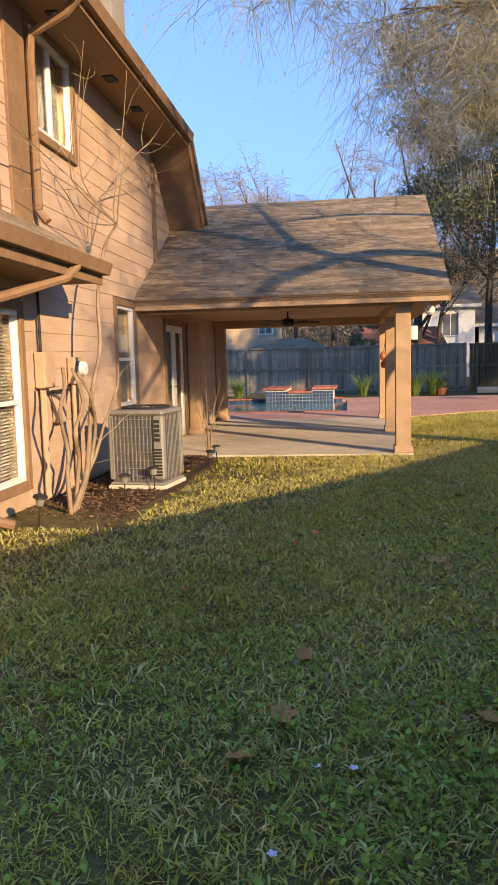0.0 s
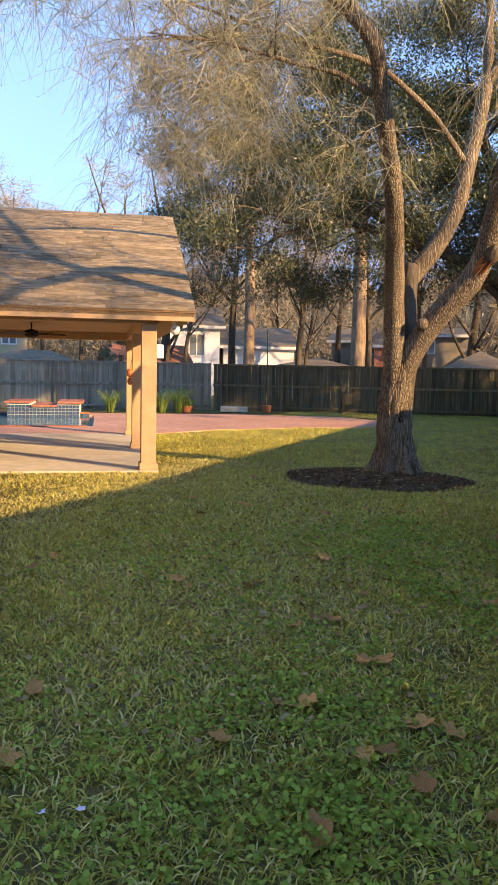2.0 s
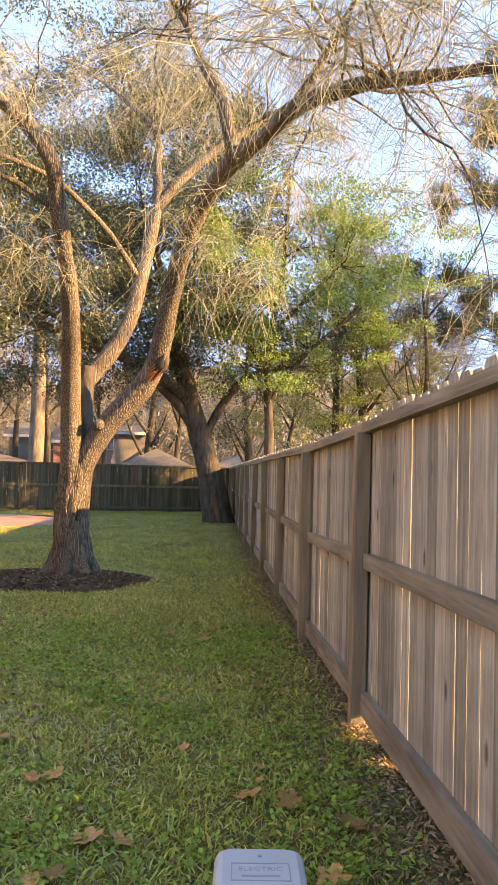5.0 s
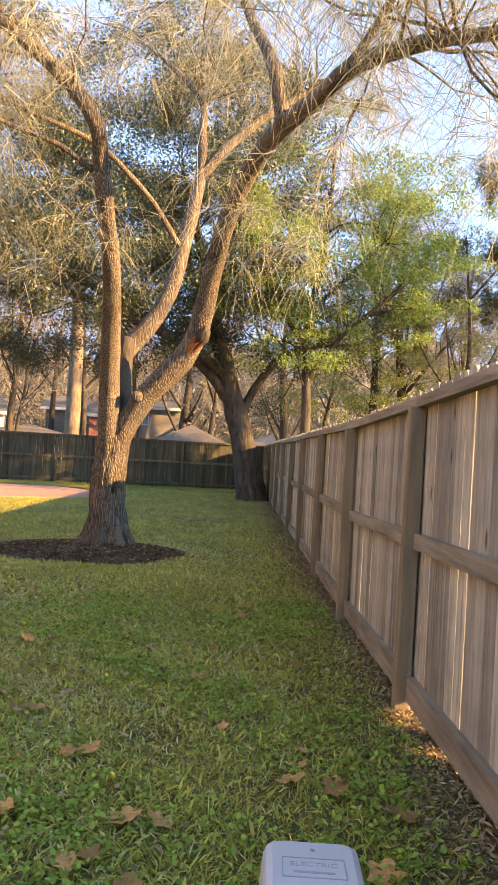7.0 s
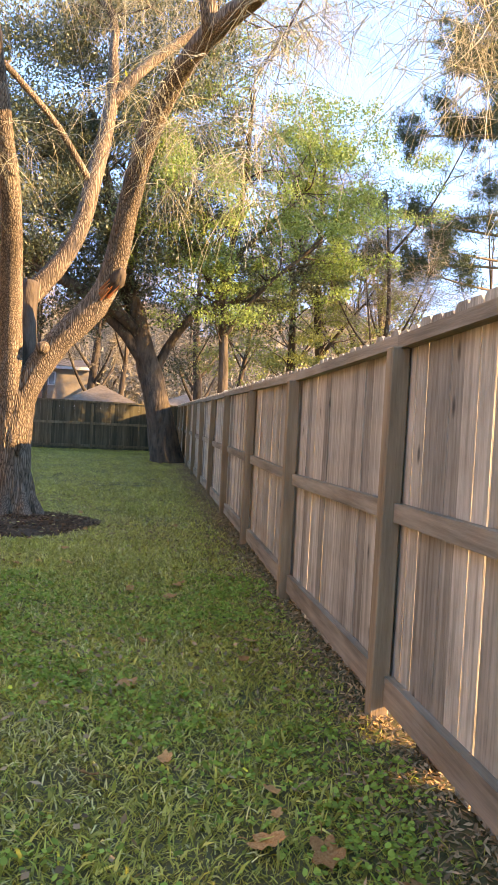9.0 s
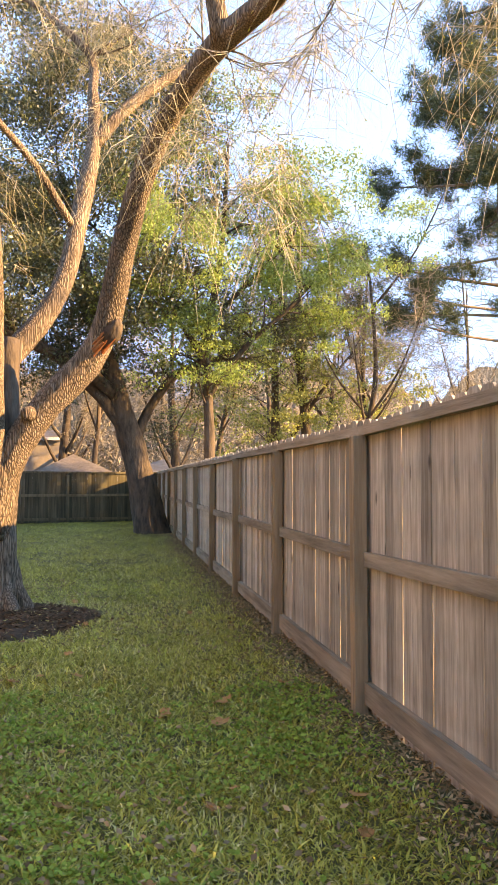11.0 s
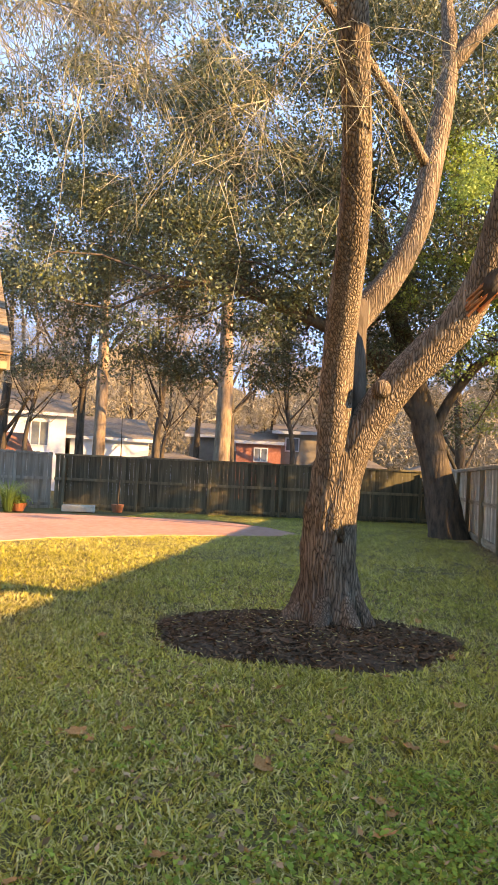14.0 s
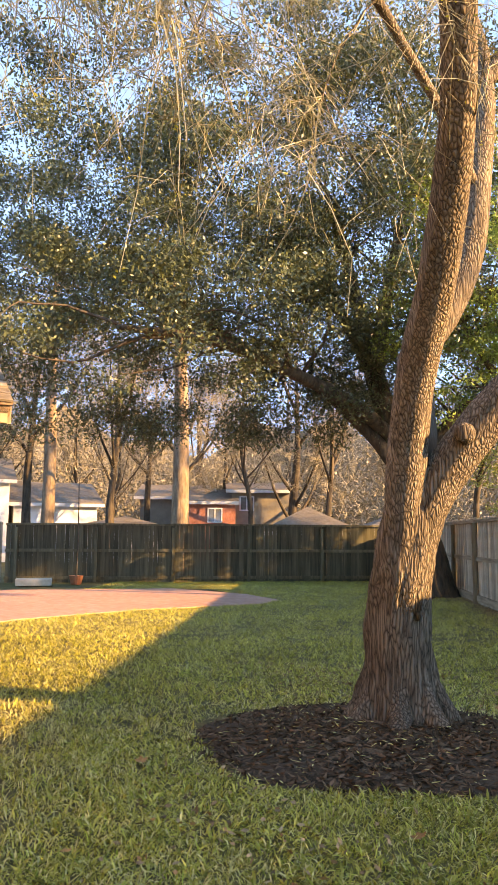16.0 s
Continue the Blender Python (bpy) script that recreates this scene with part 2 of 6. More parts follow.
M_redpot = mat("terracotta", (0.40, 0.12, 0.06), (0.50, 0.18, 0.09), 6)
M_redbrick = mat("far_brick", (0.34, 0.12, 0.085), (0.46, 0.19, 0.14), 9, bump=0.2)
M_whitewall = mat("far_white_wall", (0.66, 0.66, 0.64), (0.76, 0.76, 0.74), 2)
M_tanwall = mat("far_tan_wall", (0.46, 0.32, 0.19), (0.56, 0.40, 0.25), 2)
M_greywall = mat("far_grey_wall", (0.24, 0.20, 0.155), (0.32, 0.27, 0.21), 2)
M_farroof = mat("far_roof", (0.14, 0.108, 0.08), (0.23, 0.185, 0.14), 5, vary=0.1, bump=0.4)
M_rust = mat("red_metal_roof", (0.32, 0.11, 0.06), (0.42, 0.16, 0.09), 4)


# ---- mesh helpers ----
class MB:
    """Collects vertices and faces for one mesh."""

    def __init__(self):
        self.v, self.f = [], []

    def add(self, vs, fs):
        o = len(self.v)
        self.v += [tuple(p) for p in vs]
        self.f += [tuple(i + o for i in f) for f in fs]
        return self

    def box(self, x0, x1, y0, y1, z0, z1, m=None, c=0.0):
        """A block, with its edges chamfered by c."""
        if c <= 0:
            vs = [Vector((x, y, z)) for z in (z0, z1) for y in (y0, y1) for x in (x0, x1)]
            fs = [(0, 2, 3, 1), (4, 5, 7, 6), (0, 1, 5, 4), (1, 3, 7, 5), (3, 2, 6, 7), (2, 0, 4, 6)]
        else:
            vs, ring = [], [(x0 + c, y0), (x1 - c, y0), (x1, y0 + c), (x1, y1 - c), (x1 - c, y1), (x0 + c, y1), (x0, y1 - c), (x0, y0 + c)]
            mx, my = (x0 + x1) / 2, (y0 + y1) / 2
            kx, ky = 1 - 2 * c / (x1 - x0), 1 - 2 * c / (y1 - y0)
            for z, k in ((z0, 1), (z0 + c, 0), (z1 - c, 0), (z1, 1)):
                vs += [Vector((mx + (x - mx) * (kx if k else 1), my + (y - my) * (ky if k else 1), z)) for x, y in ring]
            fs = [tuple(range(7, -1, -1)), tuple(range(24, 32))]
            fs += [(r * 8 + i, r * 8 + (i + 1) % 8, r * 8 + 8 + (i + 1) % 8, r * 8 + 8 + i) for r in range(3) for i in range(8)]
        if m is not None:
            vs = [m @ p for p in vs]
        return self.add(vs, fs)

    def prism(self, pts, d, m=None):
        """A flat outline of 3D points, pushed along the vector d."""
        k, d = len(pts), Vector(d)
        vs = [Vector(p) for p in pts] + [Vector(p) + d for p in pts]
        if m is not None:
            vs = [m @ p for p in vs]
        return self.add(vs, [tuple(range(k - 1, -1, -1)), tuple(range(k, 2 * k))] + [(i, (i + 1) % k, (i + 1) % k + k, i + k) for i in range(k)])

    def tube(self, pts, radii, n=8, wob=0.0, cap=True, ridge=0.0):
        pts = [Vector(p) for p in pts]
        o = len(self.v)
        side = None
        for i, p in enumerate(pts):
            d = (pts[min(i + 1, len(pts) - 1)] - pts[max(i - 1, 0)]).normalized()
            if side is None:
                side = d.orthogonal().normalized()
            side = (side - d * side.dot(d)).normalized()
            up = d.cross(side)
            for k in range(n):
                a = 2 * math.pi * k / n
                r = radii[i] * (1 + (noise.noise(Vector((math.cos(a) * 1.7, math.sin(a) * 1.7, i * 0.33)) + p * 0.9) * wob if wob else 0))
                if ridge:
                    r *= 1 + ridge * noise.noise(Vector((math.cos(a) * 6, math.sin(a) * 6, p.z * 2.2 + p.y)))
                self.v.append(tuple(p + (side * math.cos(a) + up * math.sin(a)) * r))
        for i in range(len(pts) - 1):
            for k in range(n):
                a, b = o + i * n + k, o + i * n + (k + 1) % n
                self.f.append((a, b, b + n, a + n))
        if cap:
            self.f.append(tuple(range(o + n - 1, o - 1, -1)))
            e = o + (len(pts) - 1) * n
            self.f.append(tuple(range(e, e + n)))
        return self

    def ball(self, c, r, rings=6, n=10, sz=1.0):
        pts, rad = [], []
        for i in range(rings + 1):
            a = math.pi * i / rings
            pts.append((c[0], c[1], c[2] - r * sz * math.cos(a)))
            rad.append(max(0.001, r * math.sin(a)))
        return self.tube(pts, rad, n)

    def mesh(self, name, material, smooth=False):
        me = bpy.data.meshes.new(name)
        me.from_pydata(self.v, [], self.f)
        if smooth:
            me.polygons.foreach_set("use_smooth", [True] * len(me.polygons))
        me.materials.append(material)
        me.update()
        return me


def part(name, mb, material, parent=None, label="", smooth=False, m=None):
    ob = new(name, mb.mesh(name, material, smooth) if isinstance(mb, MB) else mb)
    if parent is not None:
        ob.parent = parent
    if m is not None:
        ob.matrix_basis = m
    return tagged(ob, label)


def empty(name, m, label, category, group="", kind=""):
    ob = new(name)
    ob.empty_display_size = 0.1
    ob.matrix_basis = m
    return tagged(ob, label, category, group, kind)


def smooth_line(pts, radii, step=0.25):
    """A finer line through the points, bent smoothly, with its radii."""
    P, out, rad = [Vector(p) for p in pts], [], []
    for i in range(len(P) - 1):
        a, b, c, d = P[max(i - 1, 0)], P[i], P[i + 1], P[min(i + 2, len(P) - 1)]
        k = max(2, int((c - b).length / step))
        for j in range(k):
            t = j / k
            out.append(0.5 * ((2 * b) + (c - a) * t + (2 * a - 5 * b + 4 * c - d) * t * t + (3 * b - a - 3 * c + d) * t ** 3))
            rad.append(radii[i] + (radii[i + 1] - radii[i]) * t)
    return out + [P[-1]], rad + [radii[-1]]


def soup(name, verts, size, material, smooth=False):
    """One mesh of loose faces with size corners each, from an array (faces, size, 3)."""
    verts = np.asarray(verts, dtype=np.float32).reshape(-1, 3)
    count = len(verts) // size
    me = bpy.data.meshes.new(name)
    me.vertices.add(len(verts))
    me.vertices.foreach_set("co", verts.ravel())
    me.loops.add(len(verts))
    me.loops.foreach_set("vertex_index", np.arange(len(verts), dtype=np.int32))
    me.polygons.add(count)
    me.polygons.foreach_set("loop_start", np.arange(0, len(verts), size, dtype=np.int32))
    me.materials.append(material)
    me.update()
    me.validate()
    return me


rng = np.random.default_rng(7)


def leaf_soup(name, centres, length, width, material, flat=0.0, droop=None):
    """Small pointed leaves (four corners) at the centres, turned at random."""
    n = len(centres)
    d = rng.normal(size=(n, 3))
    if droop is not None:
        d = d * 0.45 + np.array(droop)
    d[:, 2] *= 1 - flat
    d /= np.linalg.norm(d, axis=1, keepdims=True)
    s = np.cross(d, rng.normal(size=(n, 3)))
    if flat > 0:
        s[:, 2] *= 1 - flat
    s /= np.linalg.norm(s, axis=1, keepdims=True) + 1e-9
    L = length * rng.uniform(0.6, 1.3, (n, 1))
    Wd = width * rng.uniform(0.6, 1.3, (n, 1))
    c = np.asarray(centres)
    q = np.stack([c - d * L / 2, c + s * Wd / 2, c + d * L / 2, c - s * Wd / 2], axis=1)
    return soup(name, q, 4, material)


def ground_z(x, y):
    s = np.clip((np.asarray(y, dtype=float) - 1.5) / 6.0, 0, 1)
    return -0.11 * s * s * (3 - 2 * s) + 0.0 * np.asarray(x, dtype=float)


# the house stands turned against the fence
HA = radians(32.5)
HOUSE = Matrix.Translation((-5.28, 10.2, 0)) @ Matrix.Rotation(HA, 4, "Z")


def to_house(x, y):
    c, s = math.cos(HA), math.sin(HA)
    dx, dy = np.asarray(x) + 5.28, np.asarray(y) - 10.2
    return dx * c + dy * s, -dx * s + dy * c


POOL = (-9.5, -0.95, 8.9, 14.0)
DECK_EDGE = [(0.4, 6.62), (2.2, 8.0), (4.7, 8.85), (7.4, 9.0), (8.2, 9.7), (8.3, 11.5), (7.4, 14.2), (3.4, 15.3)]

# ---- ground ----
xs = np.concatenate([[-400, -120, -60], np.arange(-30, 12.01, 0.5), [20, 40, 120, 400]])
ys = np.concatenate([[-400, -80, -20], np.arange(-6, 40.01, 0.5), [50, 70, 140, 500]])
X, Y = np.meshgrid(xs, ys)
gz = ground_z(X, Y)
cu, cv = to_house((X[:-1, :-1] + X[1:, 1:]) / 2, (Y[:-1, :-1] + Y[1:, 1:]) / 2)
hole = (cu > POOL[0] - 0.3) & (cu < POOL[1] + 0.3) & (cv > POOL[2] - 0.3) & (cv < POOL[3] + 0.3)
W_ = len(xs)
gb = MB()
gb.v = [(float(a), float(b), float(c)) for a, b, c in zip(X.ravel(), Y.ravel(), gz.ravel())]
for j in range(len(ys) - 1):
    for i in range(W_ - 1):
        if not hole[j, i]:
            gb.f.append((j * W_ + i, j * W_ + i + 1, (j + 1) * W_ + i + 1, (j + 1) * W_ + i))
tagged(part("ground", gb, M_ground, smooth=True), "brown soil under a patchy winter lawn", "ground", kind="structure")


def fence_x(y):
    return 1.2 - 0.02 * y


def on_lawn(x, y):
    """Where grass grows: not under the house, the patio, the deck or the beds."""
    u, v = to_house(x, y)
    bad = (u < 0.08) & (v > -0.22)
    bad |= u < -3.9
    bad |= (v > 6.4) & (v < 15.4) & (u < 0.4)
    eu, ev = np.array([p[0] for p in DECK_EDGE]), np.array([p[1] for p in DECK_EDGE])
    lo = np.interp(u, eu[:6], ev[:6])
    bad |= (u >= 0.4) & (u < 8.25) & (v > lo) & (v < 15.3 - np.clip(u - 3.4, 0, 9) * 0.27)
    bad |= ((x + 2.10) / 1.36) ** 2 + ((y - 10.95) / 1.2) ** 2 < 1 + 0.12 * np.sin(5 * np.arctan2(y - 10.95, x + 2.10))
    bad |= x > fence_x(y) - 0.06 - 0.38 * rng.uniform(0, 1, np.shape(x))
    bed = (u > -3.95) & (u < -2.75) & (v < -0.35) & (v > -5.4)
    return ~(bad | bed)


def scatter(n, x0, x1, y0, y1):
    x, y = rng.uniform(x0, x1, n), rng.uniform(y0, y1, n)
    ok = on_lawn(x, y)
    return x[ok], y[ok]


def blades(name, x, y, h, w, material, lean=1.5):
    n = len(x)
    z = ground_z(x, y)
    a = rng.uniform(0, 2 * math.pi, n)
    b = rng.uniform(0, 2 * math.pi, n)
    tuft = np.sin(x * 7.1 + 2.1 * np.sin(y * 4.3)) * np.sin(y * 6.3 + 1.9 * np.sin(x * 5.2)) + 0.6 * np.sin(x * 2.3 + y * 1.7) * np.sin(y * 2.9 - x)
    hh = h * rng.uniform(0.5, 1.3, n) * np.clip(0.85 + 0.4 * tuft, 0.35, 1.6)
    ln = hh * lean * rng.uniform(0.3, 1.4, n)
    base = np.stack([x, y, z - 0.004], 1)
    side = np.stack([np.cos(a), np.sin(a), 0 * a], 1) * (w * rng.uniform(0.6, 1.4, n))[:, None]
    tip = base + np.stack([np.cos(b) * ln, np.sin(b) * ln, hh], 1)
    return soup(name, np.stack([base - side, base + side, tip], 1), 3, material)


def patchy(x, y, k, s):
    """Thins a scatter into patches."""
    f = np.sin(x * k + 1.3 * np.sin(y * k * 0.7)) * np.sin(y * k * 0.9 + 1.7 * np.sin(x * k * 0.6 + 1))
    keep = rng.uniform(-1, 1, len(x)) < f * 0.9 + s
    return x[keep], y[keep]


def bent_blades(name, x, y, length, w, material, flop=0.6):
    """Broad blades that rise and bend over, two faces each."""
    n = len(x)
    z = ground_z(x, y)
    b = rng.uniform(0, 2 * math.pi, n)
    L = length * rng.uniform(0.55, 1.3, n)
    e = rng.uniform(0.2, 1.1, n)
    f = e - flop * rng.uniform(0.3, 1.5, n)
    d = np.stack([np.cos(b), np.sin(b), 0 * b], 1)
    base = np.stack([x, y, z - 0.004 + rng.uniform(0, 0.012, n)], 1)
    up = np.array([0, 0, 1.0])
    mid = base + d * (L * 0.5 * np.cos(e))[:, None] + up * (L * 0.5 * np.sin(e))[:, None]
    tip = mid + d * (L * 0.5 * np.cos(f))[:, None] + up * (L * 0.5 * np.sin(f))[:, None]
    tip[:, 2] = np.maximum(tip[:, 2], z + 0.004)
    tw = rng.uniform(-0.5, 0.5, n)
    side = np.stack([-np.sin(b + tw), np.cos(b + tw), rng.uniform(-0.35, 0.35, n)], 1) * (w * rng.uniform(0.6, 1.35, n))[:, None]
    v = np.stack([base - side * 0.7, base + side * 0.7, mid + side, mid - side, tip + side * 0.12, tip - side * 0.12], 1).reshape(-1, 3).astype(np.float32)
    k = np.arange(n, dtype=np.int32)[:, None] * 6
    idx = np.concatenate([k + np.array([0, 1, 2, 3]), k + np.array([3, 2, 4, 5])], 1).astype(np.int32)
    me = bpy.data.meshes.new(name)
    me.vertices.add(len(v))
    me.vertices.foreach_set("co", v.ravel())
    me.loops.add(idx.size)
    me.loops.foreach_set("vertex_index", idx.ravel())
    me.polygons.add(2 * n)
    me.polygons.foreach_set("loop_start", np.arange(0, 8 * n, 4, dtype=np.int32))
    me.materials.append(material)
    me.update()
    me.validate()
    return me


lawn = empty("grass", Matrix(), "coarse winter lawn grass, green mixed with straw", "grass", kind="stuff")
for area, count, length, w in (((-3.6, 1.2, 0.9, 6.5), 85000, 0.044, 0.0030), ((-4.4, 1.2, 5.0, 11), 70000, 0.054, 0.0042), ((-9, 1.2, 2.0, 16), 70000, 0.07, 0.006)):
    part("blade_patch", bent_blades("blades", *patchy(*scatter(count, *area), 7.3, 0.45), length, w, M_grass), M_grass, lawn)
part("blade_patch", blades("blades", *scatter(150000, -3.8, 1.2, 0.9, 10), 0.032, 0.0032, M_grass), M_grass, lawn)
part("blade_patch", blades("blades", *scatter(100000, -9, 1.0, 12, 31), 0.048, 0.0075, M_grass), M_grass, lawn)
# straw-coloured winter blades, thick in some patches and thin in others
for area, count, length, w in (((-4.4, 1.2, 0.9, 8), 60000, 0.05, 0.0030), ((-6.5, 1.2, 6, 14), 60000, 0.058, 0.0046)):
    sx, sy = patchy(*patchy(*scatter(int(count * 1.5), *area), 1.1, 0.1), 8.7, 0.1)
    keep = rng.uniform(0, 1, len(sx)) < np.clip(0.45 - 0.28 * sx, 0.25, 1.0)
    sx, sy = sx[keep], sy[keep]
    part("straw_patch", bent_blades("straw", sx, sy, length, w, M_straw, 0.8), M_straw, lawn)
sx, sy = patchy(*patchy(*scatter(150000, -5.4, 0.4, 1.5, 12), 0.9, 0.25), 10.3, 0.1)
part("straw_patch", bent_blades("straw", sx, sy, 0.055, 0.0034, M_straw, 0.7), M_straw, lawn)
sx, sy = scatter(60000, -9, 1.0, 8, 28)
part("straw_patch", blades("straw", sx, sy, 0.05, 0.005, M_straw, 1.0), M_straw, lawn)
# taller fresh tufts
tx, ty = patchy(*scatter(70000, -4.6, 1.15, 0.9, 14), 9.1, -0.35)
part("tuft_patch", bent_blades("tuft", tx, ty, 0.065, 0.0034, M_tuft, 0.5), M_tuft, lawn)
# low broad-leaved weeds in mats
ex, ey = patchy(*scatter(60000, -3.4, 1.15, 0.9, 8), 1.9, -0.15)
ex, ey = patchy(ex, ey, 5.3, 0.1)
keep = rng.uniform(0, 1, len(ex)) < np.clip(1.0 + 0.45 * (ex + 0.8), 0.12, 1.0)
ex, ey = ex[keep], ey[keep]
cc = np.stack([ex, ey, ground_z(ex, ey) + rng.uniform(0.02, 0.06, len(ex))], 1)
cc = np.repeat(cc, 4, 0) + rng.normal(size=(len(cc) * 4, 3)) * np.array([0.013, 0.013, 0.006])
# rounded leaflets, each a tilted six-sided face
n_ = len(cc)
nx, ny = rng.normal(0, 0.45, n_), rng.normal(0, 0.45, n_)
rad_ = rng.uniform(0.006, 0.0125, n_)
rim_ = []
for k in range(6):
    a = k * math.pi / 3 + rng.uniform(0, 0.6, n_)
    dx, dy = rad_ * np.cos(a), rad_ * np.sin(a) * 0.85
    rim_.append(np.stack([cc[:, 0] + dx, cc[:, 1] + dy, cc[:, 2] - nx * dx - ny * dy], 1))
part("clover_patch", soup("clover", np.stack(rim_, 1), 6, M_clover), M_clover, lawn)


# ---- fences ----
def picket_mesh(name, w, h, material, t=0.016, ear=0.03):
    """A dog-eared picket."""
    b = MB()
    pts = [(0, -w / 2, 0), (0, w / 2, 0), (0, w / 2, h - ear), (0, w / 2 - ear, h), (0, -w / 2 + ear, h), (0, -w / 2, h - ear)]
    b.prism(pts, (t, 0, 0))
    return b.mesh(name, material)


def fence(p0, p1, label, mats, height, bays, side=1, gap=0.0024, pw=0.134, rails=(0.14, 0.985, 1.79), offs=0.0, post_every=1, low_board=True, rail_h=0.09):
    """A picket fence from p0 to p1. The posts and rails stand on the left of its line, the pickets on the right."""
    p0, p1 = Vector((*p0, 0)), Vector((*p1, 0))
    d = (p1 - p0)
    length = d.length
    ang = math.atan2(d.y, d.x) - math.pi / 2
    base = empty("wooden_fence", Matrix.Translation(p0) @ Matrix.Rotation(ang, 4, "Z"), label, "fence")
    inv = Matrix.Rotation(-ang, 4, "Z") @ Matrix.Translation(-p0)

    def gz_at(s):
        q = p0 + d * (s / length)
        return float(ground_z(q.x, q.y))

    kinds = [picket_mesh("picket", pw * k, height + 0.03, mats[0], ear=e) for k, e in ((1, 0.024), (0.96, 0.02), (1.02, 0.028))]
    s, i = offs + pw / 2, 0
    r = random.Random(3)
    while s < length - pw / 2:
        # pickets shortened near one post, shaped to let a sunlit patch in underneath
        sun_gap = 0.12 if low_board and (18.40 < s < 18.78 or 18.02 < s < 18.16) else 0.0
        m = Matrix.Translation((side * (0.012 + r.uniform(-0.003, 0.003)), s, gz_at(s) - 0.03 + r.uniform(-0.014, 0.014) + sun_gap)) @ Matrix.Rotation(r.uniform(-0.0015, 0.0015), 4, "X")
        m = m @ Matrix.Diagonal((1, 1, 1 - sun_gap / (height + 0.03), 1))
        part("picket", kinds[r.randrange(3)], mats[0], base, m=m)
        s += pw + gap * r.choice((0.5, 1, 1, 1.25))
    for k in bays:
        pb = MB().box(-0.045, 0.045, -0.045, 0.045, -0.25, height - 0.11, c=0.006)
        part("post", pb, mats[1], base, m=Matrix.Translation((-side * 0.052, k, gz_at(k))) @ Matrix.Rotation(r.uniform(-0.01, 0.01), 4, "Y"))
    ends = [0.0] + list(bays) + [length]
    for a, b_ in zip(ends, ends[1:]):
        if b_ - a < 0.3:
            continue
        for zi, z in enumerate(rails):
            hh = rail_h * (1.5 if zi == 0 and low_board else 1)
            rb = MB()
            za, zb = gz_at(a) + z, gz_at(b_) + z
            sag = r.uniform(-0.012, 0.012)
            x0, x1 = (-side * 0.036, side * 0.008)
            y0, y1 = (a + (0.047 if a > 0 else 0), b_ - (0.047 if b_ < length else 0)) if zi < 2 else (a + 0.001, b_ - 0.001)
            x0 = -side * 0.05 if zi == 2 else x0
            hh = 0.06 if zi == 2 else hh
            pts = [(x0, y0, za - hh / 2), (x1, y0, za - hh / 2), (x1, y0, za + hh / 2), (x0, y0, za + hh / 2)]
            rb.prism(pts, (0, y1 - y0, zb - za + sag))
            part("rail", rb, mats[2], base)
    return base


fence((fence_x(-14.0), -14.0), (fence_x(33.4), 33.4), "weathered tan wooden picket fence with exposed posts and rails", (M_picket, M_post, M_rail), 1.87,
      [4.77 + 14.0 + 2.53 * k for k in range(-7, 11)], 1)
fence((fence_x(33.3), 31.2), (-12.3, 28.0), "wooden fence along the back lawn, its shade put into the dark colour", (M_darkfence, M_darkpost, M_darkpost), 1.8,
      [0.9 + 2.4 * k for k in range(0, 6)], 1, low_board=False)
fence((-12.35, 27.9), (-28.5, 17.4), "sun-bleached grey wooden fence behind the pool", (M_greyfence, M_greyfence, M_greyfence), 1.85,
      [1.2 + 2.4 * k for k in range(0, 8)], 1, low_board=False)

# ---- house ----
house = empty("house", HOUSE, "two-storey tan lap-sided house with brown trim", "house")
WU = -3.95
OPEN = [(-3.84, -2.67, 3.70, 4.70), (-1.33, -0.48, 0.73, 2.11), (-5.55, -4.42, 0.22, 1.85), (1.40, 2.85, -0.07, 1.97), (3.6, 3.6, 0, 0)]


def wall_cells(v0, v1, z0, z1):
    """Cuts a stretch of wall into rectangles that leave the openings free."""
    vs = sorted({v0, v1, *[c for o in OPEN for c in o[:2] if v0 < c < v1]})
    zs = sorted({z0, z1, *[c for o in OPEN for c in o[2:] if z0 < c < z1]})
    for a, b in zip(vs, vs[1:]):
        for c, d in zip(zs, zs[1:]):
            if not any(o[0] - 1e-6 <= a and b <= o[1] + 1e-6 and o[2] - 1e-6 <= c and d <= o[3] + 1e-6 for o in OPEN):
                yield a, b, c, d


wb = MB()
for a, b, c, d in wall_cells(-9.0, 0.95, -0.15, 4.76):
    wb.box(WU - 0.2, WU - 0.022, a, b, c, d)
for a, b, c, d in wall_cells(0.95, 6.9, -0.15, 2.4):
    wb.box(WU - 0.2, WU - 0.022, a, b, c, d)
wb.prism([(WU - 0.022, 0.95, 2.4), (WU - 0.022, 3.4, 2.4), (WU - 0.022, 0.95, 4.76)], (-0.178, 0, 0))
side_wall = part("wall", wb, M_sidingwall, house)
wb = MB()
wb.box(-9.5, WU - 0.2, -9.0, -8.8, -0.15, 4.7)
wb.box(-9.5, WU - 0.2, 6.2, 6.4, -0.15, 2.15)
wb.box(-9.7, -9.5, -9.0, 6.4, -0.15, 4.7)
part("wall", wb, M_sidingwall, house)
